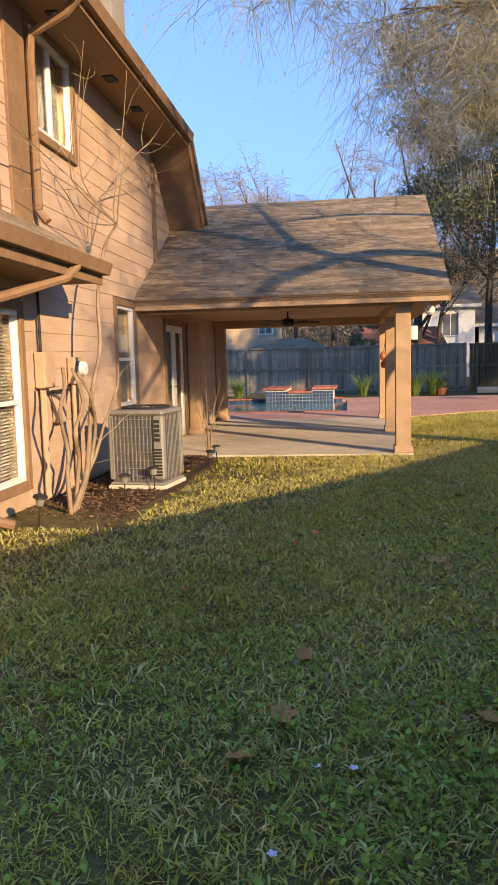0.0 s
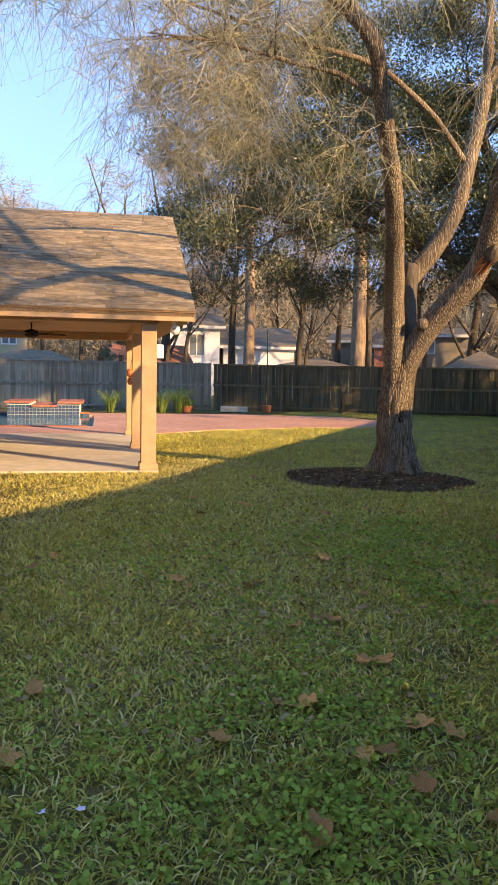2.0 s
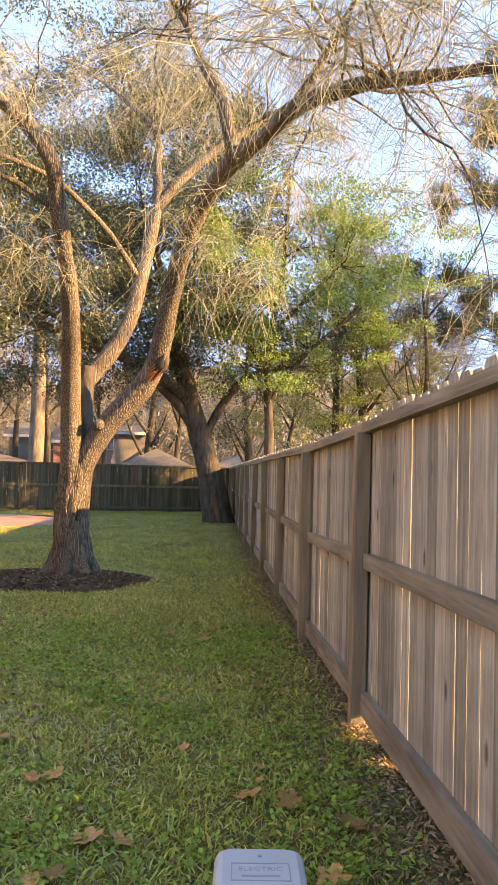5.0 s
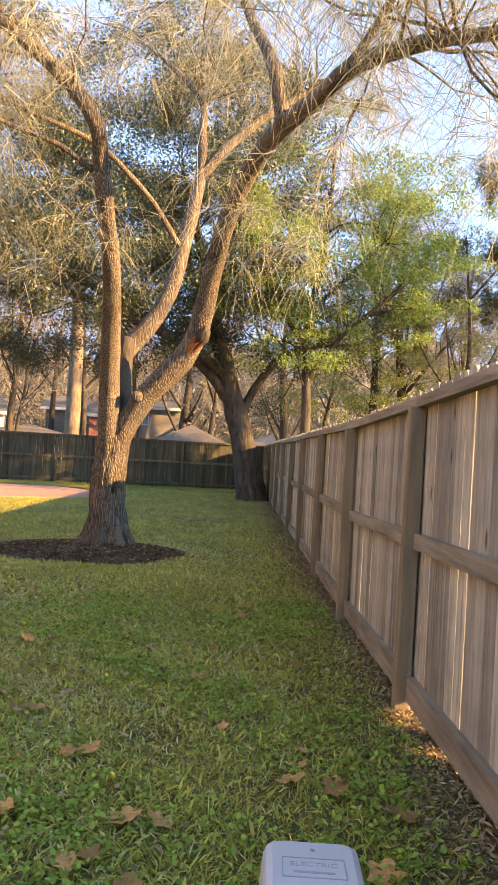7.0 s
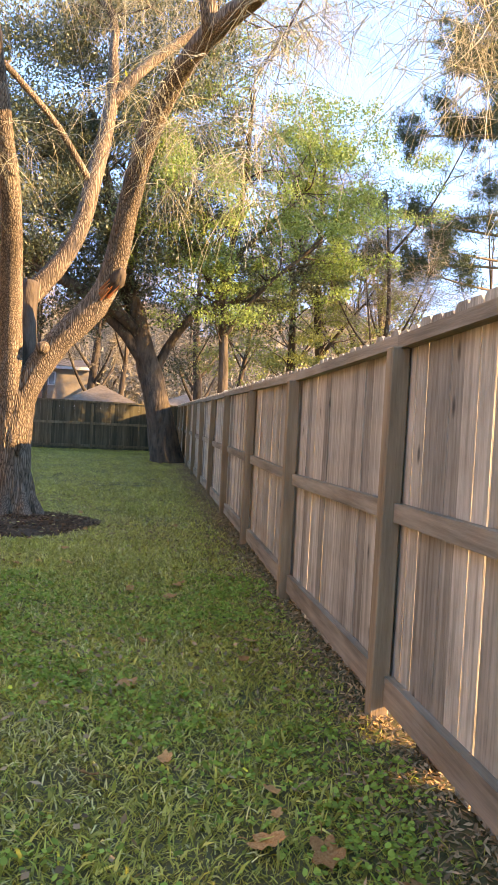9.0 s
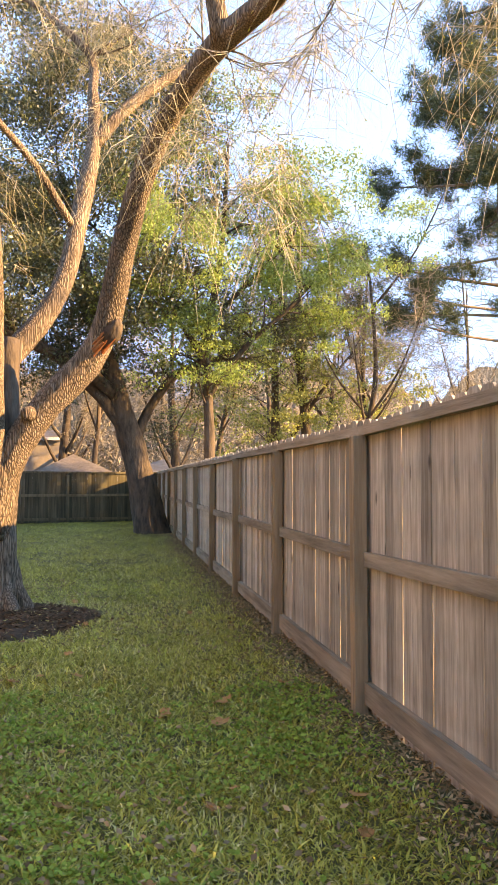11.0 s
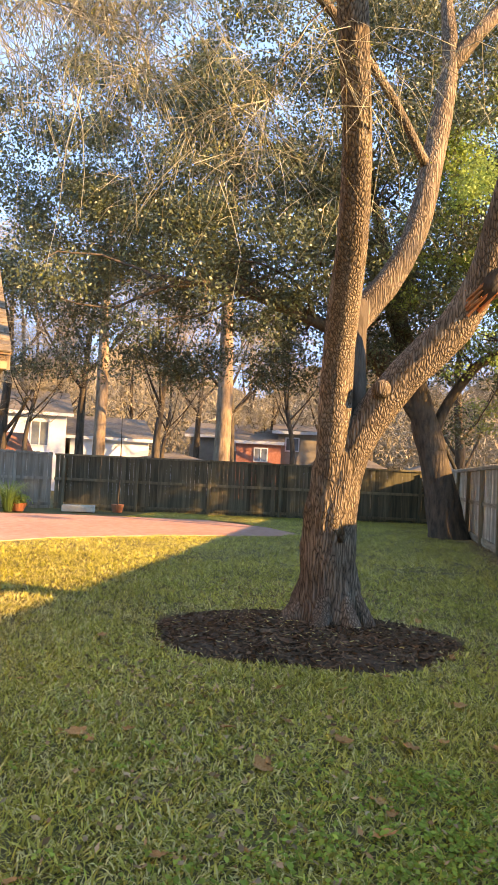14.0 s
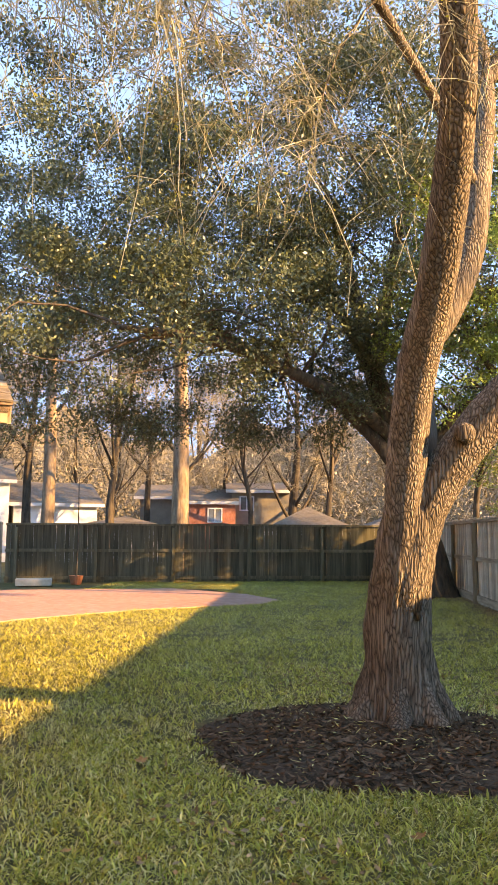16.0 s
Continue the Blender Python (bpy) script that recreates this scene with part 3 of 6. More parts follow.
# lap siding, course by course, round the openings
EXPO = 0.187
k = 0
while True:
    z0 = -0.02 + k * EXPO
    z1 = min(z0 + EXPO, 4.70)
    if z0 > 4.62:
        break
    end = 6.3 if z1 < 2.1 else min(3.6, 0.95 + (4.76 - z1) * 1.03)
    gaps = sorted((o[0] - 0.09, o[1] + 0.09) for o in OPEN if o[2] - 0.09 < z1 - 0.02 and o[3] + 0.09 > z0 + 0.02 and o[0] < o[1])
    runs, v = [], -9.0
    for a, b in gaps:
        runs.append((v, a))
        v = b
    runs.append((v, end))
    for a, b in runs:
        joints = [a] + [j for j in (-6.4 + 1.1 * (k % 3), -1.9 + 0.9 * (k % 2), 0.7) if a + 0.5 < j < b - 0.5] + [b]
        for c, d in zip(joints, joints[1:]):
            if d - c > 0.03:
                sb = MB().prism([(WU - 0.021, c + 0.001, z0), (WU + 0.0, c + 0.001, z0), (WU - 0.008, c + 0.001, z1), (WU - 0.021, c + 0.001, z1)], (0, d - c - 0.002, 0))
                part("siding_board", sb, M_siding, side_wall)
    k += 1


def window(v0, v1, z0, z1, label, panes=2, blind=False, split="z"):
    """A framed sash window in the side wall."""
    w = empty("window", Matrix.Translation((WU, v0, z0)), label, "window")
    w.parent = house
    del w["category"]
    W, H = v1 - v0, z1 - z0
    t = MB()
    for a, b, c, d in ((-0.09, 0, -0.09, H + 0.09), (W, W + 0.09, -0.09, H + 0.09), (0, W, H, H + 0.09), (0, W, -0.09, 0)):
        t.box(-0.02, 0.022, a, b, c, d, c=0.004)
    part("casing", t, M_trim, w)
    f = MB()
    for a, b, c, d in ((0, 0.045, 0, H), (W - 0.045, W, 0, H), (0.045, W - 0.045, H - 0.045, H), (0.045, W - 0.045, 0, 0.05)):
        f.box(-0.07, -0.005, a, b, c, d, c=0.004)
    part("window_frame", f, M_white, w)
    if split == "z":
        cells = [(0.045, W - 0.045, 0.05, H * 0.47), (0.045, W - 0.045, H * 0.47, H - 0.045)]
        part("sash_rail", MB().box(-0.055, -0.012, 0.045, W - 0.045, H * 0.47 - 0.022, H * 0.47 + 0.022, c=0.004), M_white, w)
    else:
        cells = [(0.045, W * 0.5, 0.05, H - 0.045), (W * 0.5, W - 0.045, 0.05, H - 0.045)]
        part("sash_rail", MB().box(-0.055, -0.012, W * 0.5 - 0.03, W * 0.5 + 0.03, 0.05, H - 0.045, c=0.004), M_white, w)
    for a, b, c, d in cells:
        pn = part("pane", MB().box(-0.045, -0.040, a, b, c, d), M_clear, w)
        pn.visible_shadow = False
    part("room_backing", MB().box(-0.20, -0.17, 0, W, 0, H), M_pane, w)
    if blind:
        n = int((H - 0.1) / 0.032)
        for i in range(n):
            s = MB().box(-0.013, 0.013, 0.05, W - 0.05, -0.001, 0.001)
            part("blind_slat", s, M_slat, w, m=Matrix.Translation((-0.085, 0, 0.07 + i * 0.032)) @ Matrix.Rotation(radians(38), 4, "Y"))
    else:
        part("curtain", MB().box(-0.14, -0.12, W * 0.1, W * 0.9, 0.03, H - 0.03), M_slat, w)
    return w


M_clear = glass_mat("clear_glass", (0.93, 0.95, 0.95))
window(-3.84, -2.67, 3.70, 4.70, "upper slider with white frame and brown casing", split="v")
window(-1.33, -0.48, 0.73, 2.11, "narrow white sash window", blind=False)
window(-5.55, -4.42, 0.22, 1.85, "tall sash window with white blinds, greyed for the shade of glass and screen", blind=True)

# patio door
door = empty("door", Matrix.Translation((WU, 1.40, -0.07)), "white glazed patio door", "door")
del door["category"]
door.parent = house
t = MB()
for a, b, c, d in ((-0.09, 0, 0, 2.13), (1.45, 1.54, 0, 2.13), (0, 1.45, 2.04, 2.13)):
    t.box(-0.02, 0.024, a, b, c, d, c=0.004)
part("casing", t, M_trim, door)
for j in range(2):
    o = 0.02 + j * 0.705
    t = MB()
    for a, b, c, d in ((o, o + 0.11, 0.02, 2.03), (o + 0.59, o + 0.70, 0.02, 2.03), (o + 0.11, o + 0.59, 1.91, 2.03), (o + 0.11, o + 0.59, 0.02, 0.24)):
        t.box(-0.06, -0.015, a, b, c, d, c=0.004)
    leaf = part("door_leaf", t, M_white, door)
    part("pane", MB().box(-0.042, -0.037, o + 0.11, o + 0.59, 0.24, 1.91), M_clear, leaf).visible_shadow = False
part("door_handle", MB().tube([(-0.015, 0.69, 0.95), (0.035, 0.69, 0.95), (0.035, 0.62, 0.95)], [0.01, 0.01, 0.009], 8), M_dark, door, "dark lever handle")
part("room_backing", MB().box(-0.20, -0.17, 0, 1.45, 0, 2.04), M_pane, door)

# upper block's end, corner boards and eaves
part("corner_board", MB().box(WU - 0.03, WU + 0.024, -4.42, -3.98, 2.62, 4.74, c=0.005), M_trim, house)
part("corner_board", MB().box(WU - 0.03, WU + 0.020, -4.80, -4.66, 2.62, 4.74, c=0.005), M_trim, house)
part("corner_board", MB().box(WU - 0.03, WU + 0.030, 0.84, 1.0, 2.3, 4.70, c=0.005), M_trim, house)
EV = WU + 0.57
sf = MB().prism([(WU - 0.02, -9, 4.76), (WU - 0.02, -9, 4.80), (EV, -9, 4.80), (EV, -9, 4.76)], (0, 9.95, 0))
sf.prism([(WU - 0.02, 0.95, 4.76), (EV, 0.95, 4.76), (EV, 0.98, 4.80), (WU - 0.02, 0.98, 4.80)], (0, 2.5, -2.44))
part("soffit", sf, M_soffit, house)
for v in (-3.75, -2.0, -0.85):
    part("soffit_vent", MB().box(WU + 0.2, WU + 0.34, v - 0.11, v + 0.11, 4.745, 4.757, c=0.003), M_dark, house, "dark louvred vent")
fa = MB().prism([(EV, -9, 4.72), (EV + 0.025, -9, 4.72), (EV + 0.025, -9, 4.92), (EV, -9, 4.92)], (0, 9.98, 0))
fa.prism([(EV, 0.98, 4.72), (EV + 0.025, 0.98, 4.72), (EV + 0.025, 1.06, 4.92), (EV, 1.06, 4.92)], (0, 2.5, -2.44))
part("fascia", fa, M_trim, house)
ro = MB().prism([(EV + 0.07, -9, 4.90), (EV + 0.07, -9, 4.96), (-6.8, -9, 6.5), (-6.8, -9, 6.44)], (0, 10.1, 0))
ro.prism([(EV + 0.07, 1.05, 4.90), (-6.8, 1.05, 6.44), (-6.8, 1.12, 6.5), (EV + 0.07, 1.12, 4.96)], (0, 2.5, -2.44))
part("roof", ro, M_shingle, house, "brown shingle roof")
ch = part("chimney", MB().box(-5.5, -4.7, 1.6, 2.4, 3.5, 8.6, c=0.01), M_greywall, house, "tall grey-brown chimney")
gut = MB()
for v0, v1, z in ((-9, 0.97, 4.88),):
    gut.prism([(EV + 0.025, v0, z - 0.10), (EV + 0.10, v0, z - 0.10), (EV + 0.13, v0, z + 0.02), (EV + 0.12, v0, z + 0.02), (EV + 0.09, v0, z - 0.085), (EV + 0.025, v0, z - 0.085)], (0, v1 - v0, 0))
part("gutter", gut, M_trim, house)
part("downspout", MB().tube([(EV + 0.06, -4.05, 4.78), (EV - 0.1, -4.0, 4.66), (WU + 0.09, -3.95, 4.52), (WU + 0.07, -3.95, 4.3), (WU + 0.07, -3.95, 2.85), (WU + 0.16, -3.95, 2.74)], [0.045] * 6, 8), M_trim, house)
# pent roof over the ground floor
pe = MB().prism([(WU, -9, 2.66), (WU, -9, 2.72), (WU + 0.64, -9, 2.34), (WU + 0.64, -9, 2.28)], (0, 5.25, 0))
pent = part("pent_roof", pe, M_roofdeck, house)
for r_ in range(5):
    for c_ in range(17):
        a = -8.9 + c_ * 0.31 + (r_ % 2) * 0.15
        if a + 0.3 > -3.74:
            continue
        s0 = r_ / 5
        u0, z0 = WU + 0.66 - s0 * 0.66, 2.345 + s0 * 0.39
        sh = MB().prism([(u0, a, z0 + 0.012), (u0 - 0.16, a, z0 + 0.10), (u0 - 0.16, a, z0 + 0.088), (u0, a, z0)], (0, 0.302, 0))
        part("shingle", sh, M_shingle, pent)
part("fascia", MB().box(WU + 0.60, WU + 0.625, -9, -3.74, 2.12, 2.33, c=0.004), M_trim, house)
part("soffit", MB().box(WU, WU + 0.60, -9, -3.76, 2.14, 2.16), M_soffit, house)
part("gutter", MB().prism([(WU + 0.625, -9, 2.22), (WU + 0.70, -9, 2.22), (WU + 0.735, -9, 2.335), (WU + 0.72, -9, 2.335), (WU + 0.69, -9, 2.235), (WU + 0.625, -9, 2.235)], (0, 5.28, 0)), M_trim, house)
part("downspout", MB().tube([(WU + 0.67, -4.6, 2.22), (WU + 0.62, -4.75, 2.10), (WU + 0.3, -5.2, 1.93), (WU + 0.08, -5.62, 1.8), (WU + 0.07, -5.66, 1.6), (WU + 0.07, -5.66, 0.25), (WU + 0.12, -5.6, 0.1), (WU + 0.35, -5.5, 0.02)], [0.045] * 8, 8), M_trim, house)

# ---- patio ----
tagged(part("patio_slab", MB().box(WU, 0.07, -0.2, 6.55, -0.3, -0.085, c=0.012), M_concrete, m=HOUSE), "pale concrete patio slab level with the lawn", "patio", kind="structure")
patio = empty("patio_cover", HOUSE, "open gabled patio cover on square tan posts", "patio cover")
for u, v in ((-0.08, 0.0), (-0.08, 3.2), (-0.08, 6.3), (WU + 0.13, 3.2), (WU + 0.13, 6.3)):
    c = part("column", MB().box(u - 0.11, u + 0.11, v - 0.11, v + 0.11, -0.085, 2.04, c=0.008), M_column, patio)
    part("base_block", MB().box(u - 0.135, u + 0.135, v - 0.135, v + 0.135, -0.085, 0.02, c=0.01), M_column, c)
for a in ((WU, 0.06, -0.13, 0.13), (WU, 0.06, 6.17, 6.43)):
    part("beam", MB().box(*a, 2.04, 2.20, c=0.006), M_column, patio)
part("beam", MB().box(-0.2, 0.04, 0.13, 6.17, 2.04, 2.20, c=0.006), M_column, patio)
RZ, EZ, RV = 4.20, 2.215, 3.22
rake = 0.52
tr = MB().prism([(-0.06, -0.36, 2.2), (-0.06, 6.8, 2.2), (-0.06, RV, RZ - 0.07)], (0.06, 0, 0))
part("gable", tr, M_sidingwall, patio)
part("ceiling", MB().box(WU, 0.0, -0.33, 6.77, 2.205, 2.225), M_column, patio)
part("soffit", MB().box(0.0, rake, -0.33, 6.77, 2.10, 2.12), M_column, patio)
for v, s in ((-0.43, 1), (6.87, -1)):
    part("fascia", MB().box(WU, rake + 0.02, v, v + s * 0.03, 2.07, 2.225, c=0.003) if s > 0 else MB().box(WU, rake + 0.02, v - 0.03, v, 2.07, 2.225, c=0.003), M_column, patio)
    part("drip_edge", MB().box(WU, rake + 0.03, min(v - s * 0.02, v), max(v - s * 0.02, v), 2.19, 2.215), M_trim, patio)
sl = (RZ - EZ) / (RV + 0.43)
for s in (1, -1):
    ve = -0.43 if s > 0 else 6.87
    rb = MB().prism([(WU, ve, EZ), (WU, RV, RZ), (WU, RV, RZ - 0.08), (WU, ve, EZ - 0.08)] if s > 0 else [(WU, RV, RZ), (WU, ve, EZ), (WU, ve, EZ - 0.08), (WU, RV, RZ - 0.08)], (rake - WU, 0, 0))
    slope = part("roof", rb, M_roofdeck, patio)
    if s > 0:
        ang = math.atan(sl)
        run = math.hypot(RV + 0.43, RZ - EZ)
        rr = random.Random(5)
        kinds = []
        for wd in (0.46, 0.43, 0.49):
            kinds.append((wd, MB().prism([(0, 0, 0.002), (0, 0, 0.016), (0, 0.21, 0.008), (0, 0.21, 0.0)], (wd - 0.003, 0, 0)).mesh("shingle", M_shingle)))
        rows = 29
        for r_ in range(rows):
            a = WU - 0.46 * ((r_ * 0.37) % 1)
            while a < rake:
                wd, me = kinds[rr.randrange(3)]
                if a >= WU - 0.05 and a + wd < rake + 0.03:
                    part("shingle", me, M_shingle, slope, m=Matrix.Translation((a, -0.46, EZ - 0.012)) @ Matrix.Rotation(ang, 4, "X") @ Matrix.Translation((0, r_ * run / rows, 0.005 + rr.uniform(0, 0.004))))
                elif a + wd >= rake + 0.03 or a < WU - 0.05:
                    x0, x1 = max(a, WU), min(a + wd, rake + 0.03)
                    if x1 - x0 > 0.03:
                        ob = part("shingle", me, M_shingle, slope, m=Matrix.Translation((x0, -0.46, EZ - 0.012)) @ Matrix.Rotation(ang, 4, "X") @ Matrix.Translation((0, r_ * run / rows, 0.005)) @ Matrix.Diagonal(((x1 - x0) / wd, 1, 1, 1)))
                a += wd
part("ridge_cap", MB().prism([(WU, RV - 0.14, RZ - 0.055), (WU, RV, RZ + 0.025), (WU, RV + 0.14, RZ - 0.055), (WU, RV, RZ)], (rake + 0.02 - WU, 0, 0)), M_shingle, patio)
part("barge_board", MB().prism([(rake, -0.43, EZ - 0.005), (rake, RV, RZ - 0.005), (rake, RV, RZ - 0.15), (rake, -0.43, EZ - 0.15)], (0.025, 0, 0)), M_column, patio)
part("barge_board", MB().prism([(rake, RV, RZ - 0.005), (rake, 6.87, EZ - 0.005), (rake, 6.87, EZ - 0.15), (rake, RV, RZ - 0.15)], (0.025, 0, 0)), M_column, patio)

# ---- pool deck and pool ----
pu0, pu1, pv0, pv1 = POOL
deck = MB()
deck.prism([(-14, 6.555, -0.25), (0.072, 6.555, -0.25), (pu1, pv0, -0.25), (-14, pv0, -0.25)], (0, 0, 0.16))
deck.prism([(0.073, 6.555, -0.25), *[(u, v, -0.25) for u, v in DECK_EDGE], (pu1, pv1, -0.25), (pu1 + 0.001, pv0, -0.25)], (0, 0, 0.16))
deck.prism([(-14, pv1, -0.25), (pu1, pv1, -0.25), (3.4, 15.3, -0.25), (-14, 15.3, -0.25)], (0, 0, 0.16))
tagged(part("pool_deck", deck, M_deck, m=HOUSE), "red stamped deck round the pool", "pool deck", kind="structure")
basin = MB()
basin.box(pu0 - 0.1, pu1, pv0 - 0.15, pv0, -1.2, -0.26).box(pu0 - 0.1, pu1, pv1, pv1 + 0.15, -1.2, -0.26).box(pu1, pu1 + 0.15, pv0, pv1, -1.2, -0.26)
basin.box(pu0 - 0.1, pu1, pv0, pv1, -1.3, -1.2)
tagged(part("pool_basin", basin, M_tile, m=HOUSE), "dark tiled pool basin", "pool", kind="structure")
tagged(part("pool_water", MB().box(pu0, pu1 - 0.002, pv0 + 0.002, pv1 - 0.002, -0.5, -0.125), M_water, m=HOUSE), "still blue-green pool water", "water", kind="structure")

# ---- trees ----
def grow(limbs, count, length, r0, rnd, up=0.25, from_t=0.3, wob=0.25, step=0.3):
    """Side branches from the limbs: lines with radii."""
    out = []
    for _ in range(count):
        pts, rad = rnd.choice(limbs)
        i = int(len(pts) * rnd.uniform(from_t, 0.98))
        i = min(max(i, 1), len(pts) - 1)
        p, d0 = Vector(pts[i]), (Vector(pts[i]) - Vector(pts[i - 1])).normalized()
        a = Vector((rnd.gauss(0, 1), rnd.gauss(0, 1), rnd.gauss(0, 0.6) + up))
        d = (d0 * 0.7 + a.normalized()).normalized()
        n = max(3, int(length * rnd.uniform(0.55, 1.25) / step))
        r = min(r0 * rnd.uniform(0.7, 1.2), rad[i] * 0.75)
        line, rr = [p], [r]
        for j in range(n):
            d = (d + Vector((rnd.gauss(0, wob), rnd.gauss(0, wob), rnd.gauss(0, wob * 0.7)))).normalized()
            p = p + d * step
            line.append(p)
            rr.append(r * (1 - 0.85 * (j + 1) / n))
        out.append((line, rr))
    return out


def twig_soup(name, branches, count, length, w, material, droop, rnd, segs=3, spread=0.7):
    """Fine twigs as thin three-sided strips hanging from the branches. Returns the mesh and the points along them."""
    tris, ends = [], []
    for _ in range(count):
        pts, rad = rnd.choice(branches)
        i = rnd.randrange(max(1, len(pts) // 4), len(pts))
        p = Vector(pts[i]) + Vector((rnd.gauss(0, 0.02), rnd.gauss(0, 0.02), rnd.gauss(0, 0.02)))
        d = Vector((rnd.gauss(0, spread), rnd.gauss(0, spread), rnd.gauss(0, spread * 0.5))).normalized()
        L = length * rnd.uniform(0.4, 1.3) / segs
        r = w * rnd.uniform(0.6, 1.3)
        for j in range(segs):
            d = (d + Vector((rnd.gauss(0, 0.2), rnd.gauss(0, 0.2), rnd.gauss(0, 0.2) - droop))).normalized()
            q = p + d * L
            a = d.orthogonal().normalized()
            b = d.cross(a)
            r2 = r * 0.72
            A = [p + a * r, p + (a * -0.5 + b * 0.87) * r, p + (a * -0.5 - b * 0.87) * r]
            B = [q + a * r2, q + (a * -0.5 + b * 0.87) * r2, q + (a * -0.5 - b * 0.87) * r2]
            for k in range(3):
                tris.append((A[k], A[(k + 1) % 3], B[(k + 1) % 3], B[k]))
            p, r = q, r2
            ends.append(q)
    return soup(name, np.array(tris), 4, material), ends


def tube_part(name, lines, material, parent, n=8, wob=0.0, ridge=0.0):
    b = MB()
    for pts, rad in lines:
        b.tube(pts, rad, n, wob, True, ridge)
    return part(name, b, material, parent, smooth=True)


def clump_points(clumps, n, shell=0.5):
    """Points in ellipsoid clumps (x, y, z, rx, ry, rz), more of them near the skin."""
    c = np.array(clumps)
    wgt = c[:, 3] * c[:, 4] * c[:, 5]
    idx = rng.choice(len(c), n, p=wgt / wgt.sum())
    d = rng.normal(size=(n, 3))
    d /= np.linalg.norm(d, axis=1, keepdims=True)
    r = rng.uniform(0, 1, n) ** shell
    return c[idx, :3] + d * r[:, None] * c[idx, 3:]


# the forked tree in the mulch bed
rt = random.Random(11)
tree = empty("tree", Matrix.Translation((-0.03, 0.02, -0.05)), "bare forked tree with tan bark and drooping twigs", "tree")
TRUNK = smooth_line([(-1.90, 11.46, -0.25), (-1.92, 11.45, 0.0), (-1.92, 11.42, 0.35), (-1.92, 11.36, 0.8), (-1.88, 11.22, 1.2), (-1.83, 11.12, 1.6), (-1.79, 11.05, 1.95)], [0.43, 0.345, 0.275, 0.243, 0.235, 0.20, 0.06], 0.1)
STEM = smooth_line([(-1.92, 11.28, 0.8), (-1.91, 11.12, 1.3), (-1.89, 10.95, 1.8), (-1.85, 10.6, 2.41), (-1.76, 10.1, 2.94), (-1.70, 9.6, 3.56), (-1.72, 9.25, 4.07), (-1.77, 8.95, 4.68), (-1.80, 8.8, 5.0), (-2.04, 8.6, 5.32), (-2.5, 8.4, 5.67), (-3.3, 8.0, 6.1), (-4.2, 7.6, 6.3)],
                   [0.14, 0.15, 0.145, 0.135, 0.122, 0.11, 0.10, 0.092, 0.088, 0.08, 0.07, 0.05, 0.025])
RIGHT = smooth_line([(-1.88, 11.28, 0.8), (-1.81, 11.15, 1.35), (-1.63, 11.05, 1.80), (-1.29, 10.9, 2.25), (-0.89, 10.8, 2.67), (-0.66, 10.6, 3.11), (-0.53, 10.3, 3.72), (-0.31, 9.8, 4.37), (-0.06, 9.3, 4.8), (0.29, 8.6, 5.02), (0.6, 8.0, 5.03), (0.86, 7.2, 4.98), (1.2, 6.8, 4.94), (1.45, 6.5, 4.87), (1.95, 5.8, 4.6), (2.8, 4.9, 4.35)],
                    [0.15, 0.165, 0.165, 0.155, 0.15, 0.133, 0.12, 0.112, 0.105, 0.10, 0.085, 0.078, 0.07, 0.06, 0.045, 0.02])
MID = smooth_line([(-1.80, 11.2, 2.3), (-1.77, 11.3, 2.77), (-1.51, 11.5, 3.17), (-1.24, 11.7, 3.71), (-1.1, 11.9, 4.44), (-1.0, 12.1, 5.09), (-0.92, 12.3, 5.76), (-0.96, 12.6, 6.59), (-1.01, 12.9, 7.21), (-1.54, 13.3, 7.91), (-2.1, 13.7, 8.5)],
                  [0.11, 0.125, 0.125, 0.12, 0.11, 0.10, 0.09, 0.065, 0.055, 0.05, 0.025])
MIDB = smooth_line([(-0.93, 12.28, 5.7), (-0.6, 12.5, 6.23), (-0.26, 12.8, 6.71), (0.19, 13.2, 7.24), (0.9, 13.6, 7.9)], [0.09, 0.085, 0.075, 0.06, 0.03])
STRAIGHT = smooth_line([(-1.15, 11.85, 4.5), (-1.51, 11.4, 5.0), (-1.82, 11.0, 5.26), (-2.08, 10.6, 5.42), (-2.38, 10.2, 5.48), (-2.79, 9.6, 5.45), (-3.3, 8.8, 5.45), (-4.2, 8.0, 5.6)], [0.05, 0.045, 0.042, 0.04, 0.037, 0.03, 0.022, 0.01])
UP = smooth_line([(0.29, 8.55, 4.98), (0.2, 8.45, 5.35), (0.08, 8.5, 5.75), (-0.11, 8.8, 6.24), (-0.3, 9.1, 6.8), (-0.6, 9.5, 7.6)], [0.09, 0.075, 0.07, 0.06, 0.045, 0.02])
LOWL = smooth_line([(-1.85, 9.0, 4.55), (-2.2, 8.8, 4.75), (-2.6, 8.5, 4.8), (-3.3, 8.1, 4.95), (-4.0, 7.7, 5.0)], [0.035, 0.03, 0.025, 0.018, 0.008])
UP2 = smooth_line([(0.75, 7.6, 5.0), (1.0, 7.3, 5.3), (1.25, 7.2, 5.75), (1.6, 7.2, 6.4)], [0.06, 0.045, 0.035, 0.02])
STUB = smooth_line([(-1.78, 11.12, 1.75), (-1.76, 11.15, 2.3), (-1.75, 11.2, 2.8), (-1.73, 11.22, 2.98)], [0.15, 0.13, 0.12, 0.09], 0.1)
roots = MB()
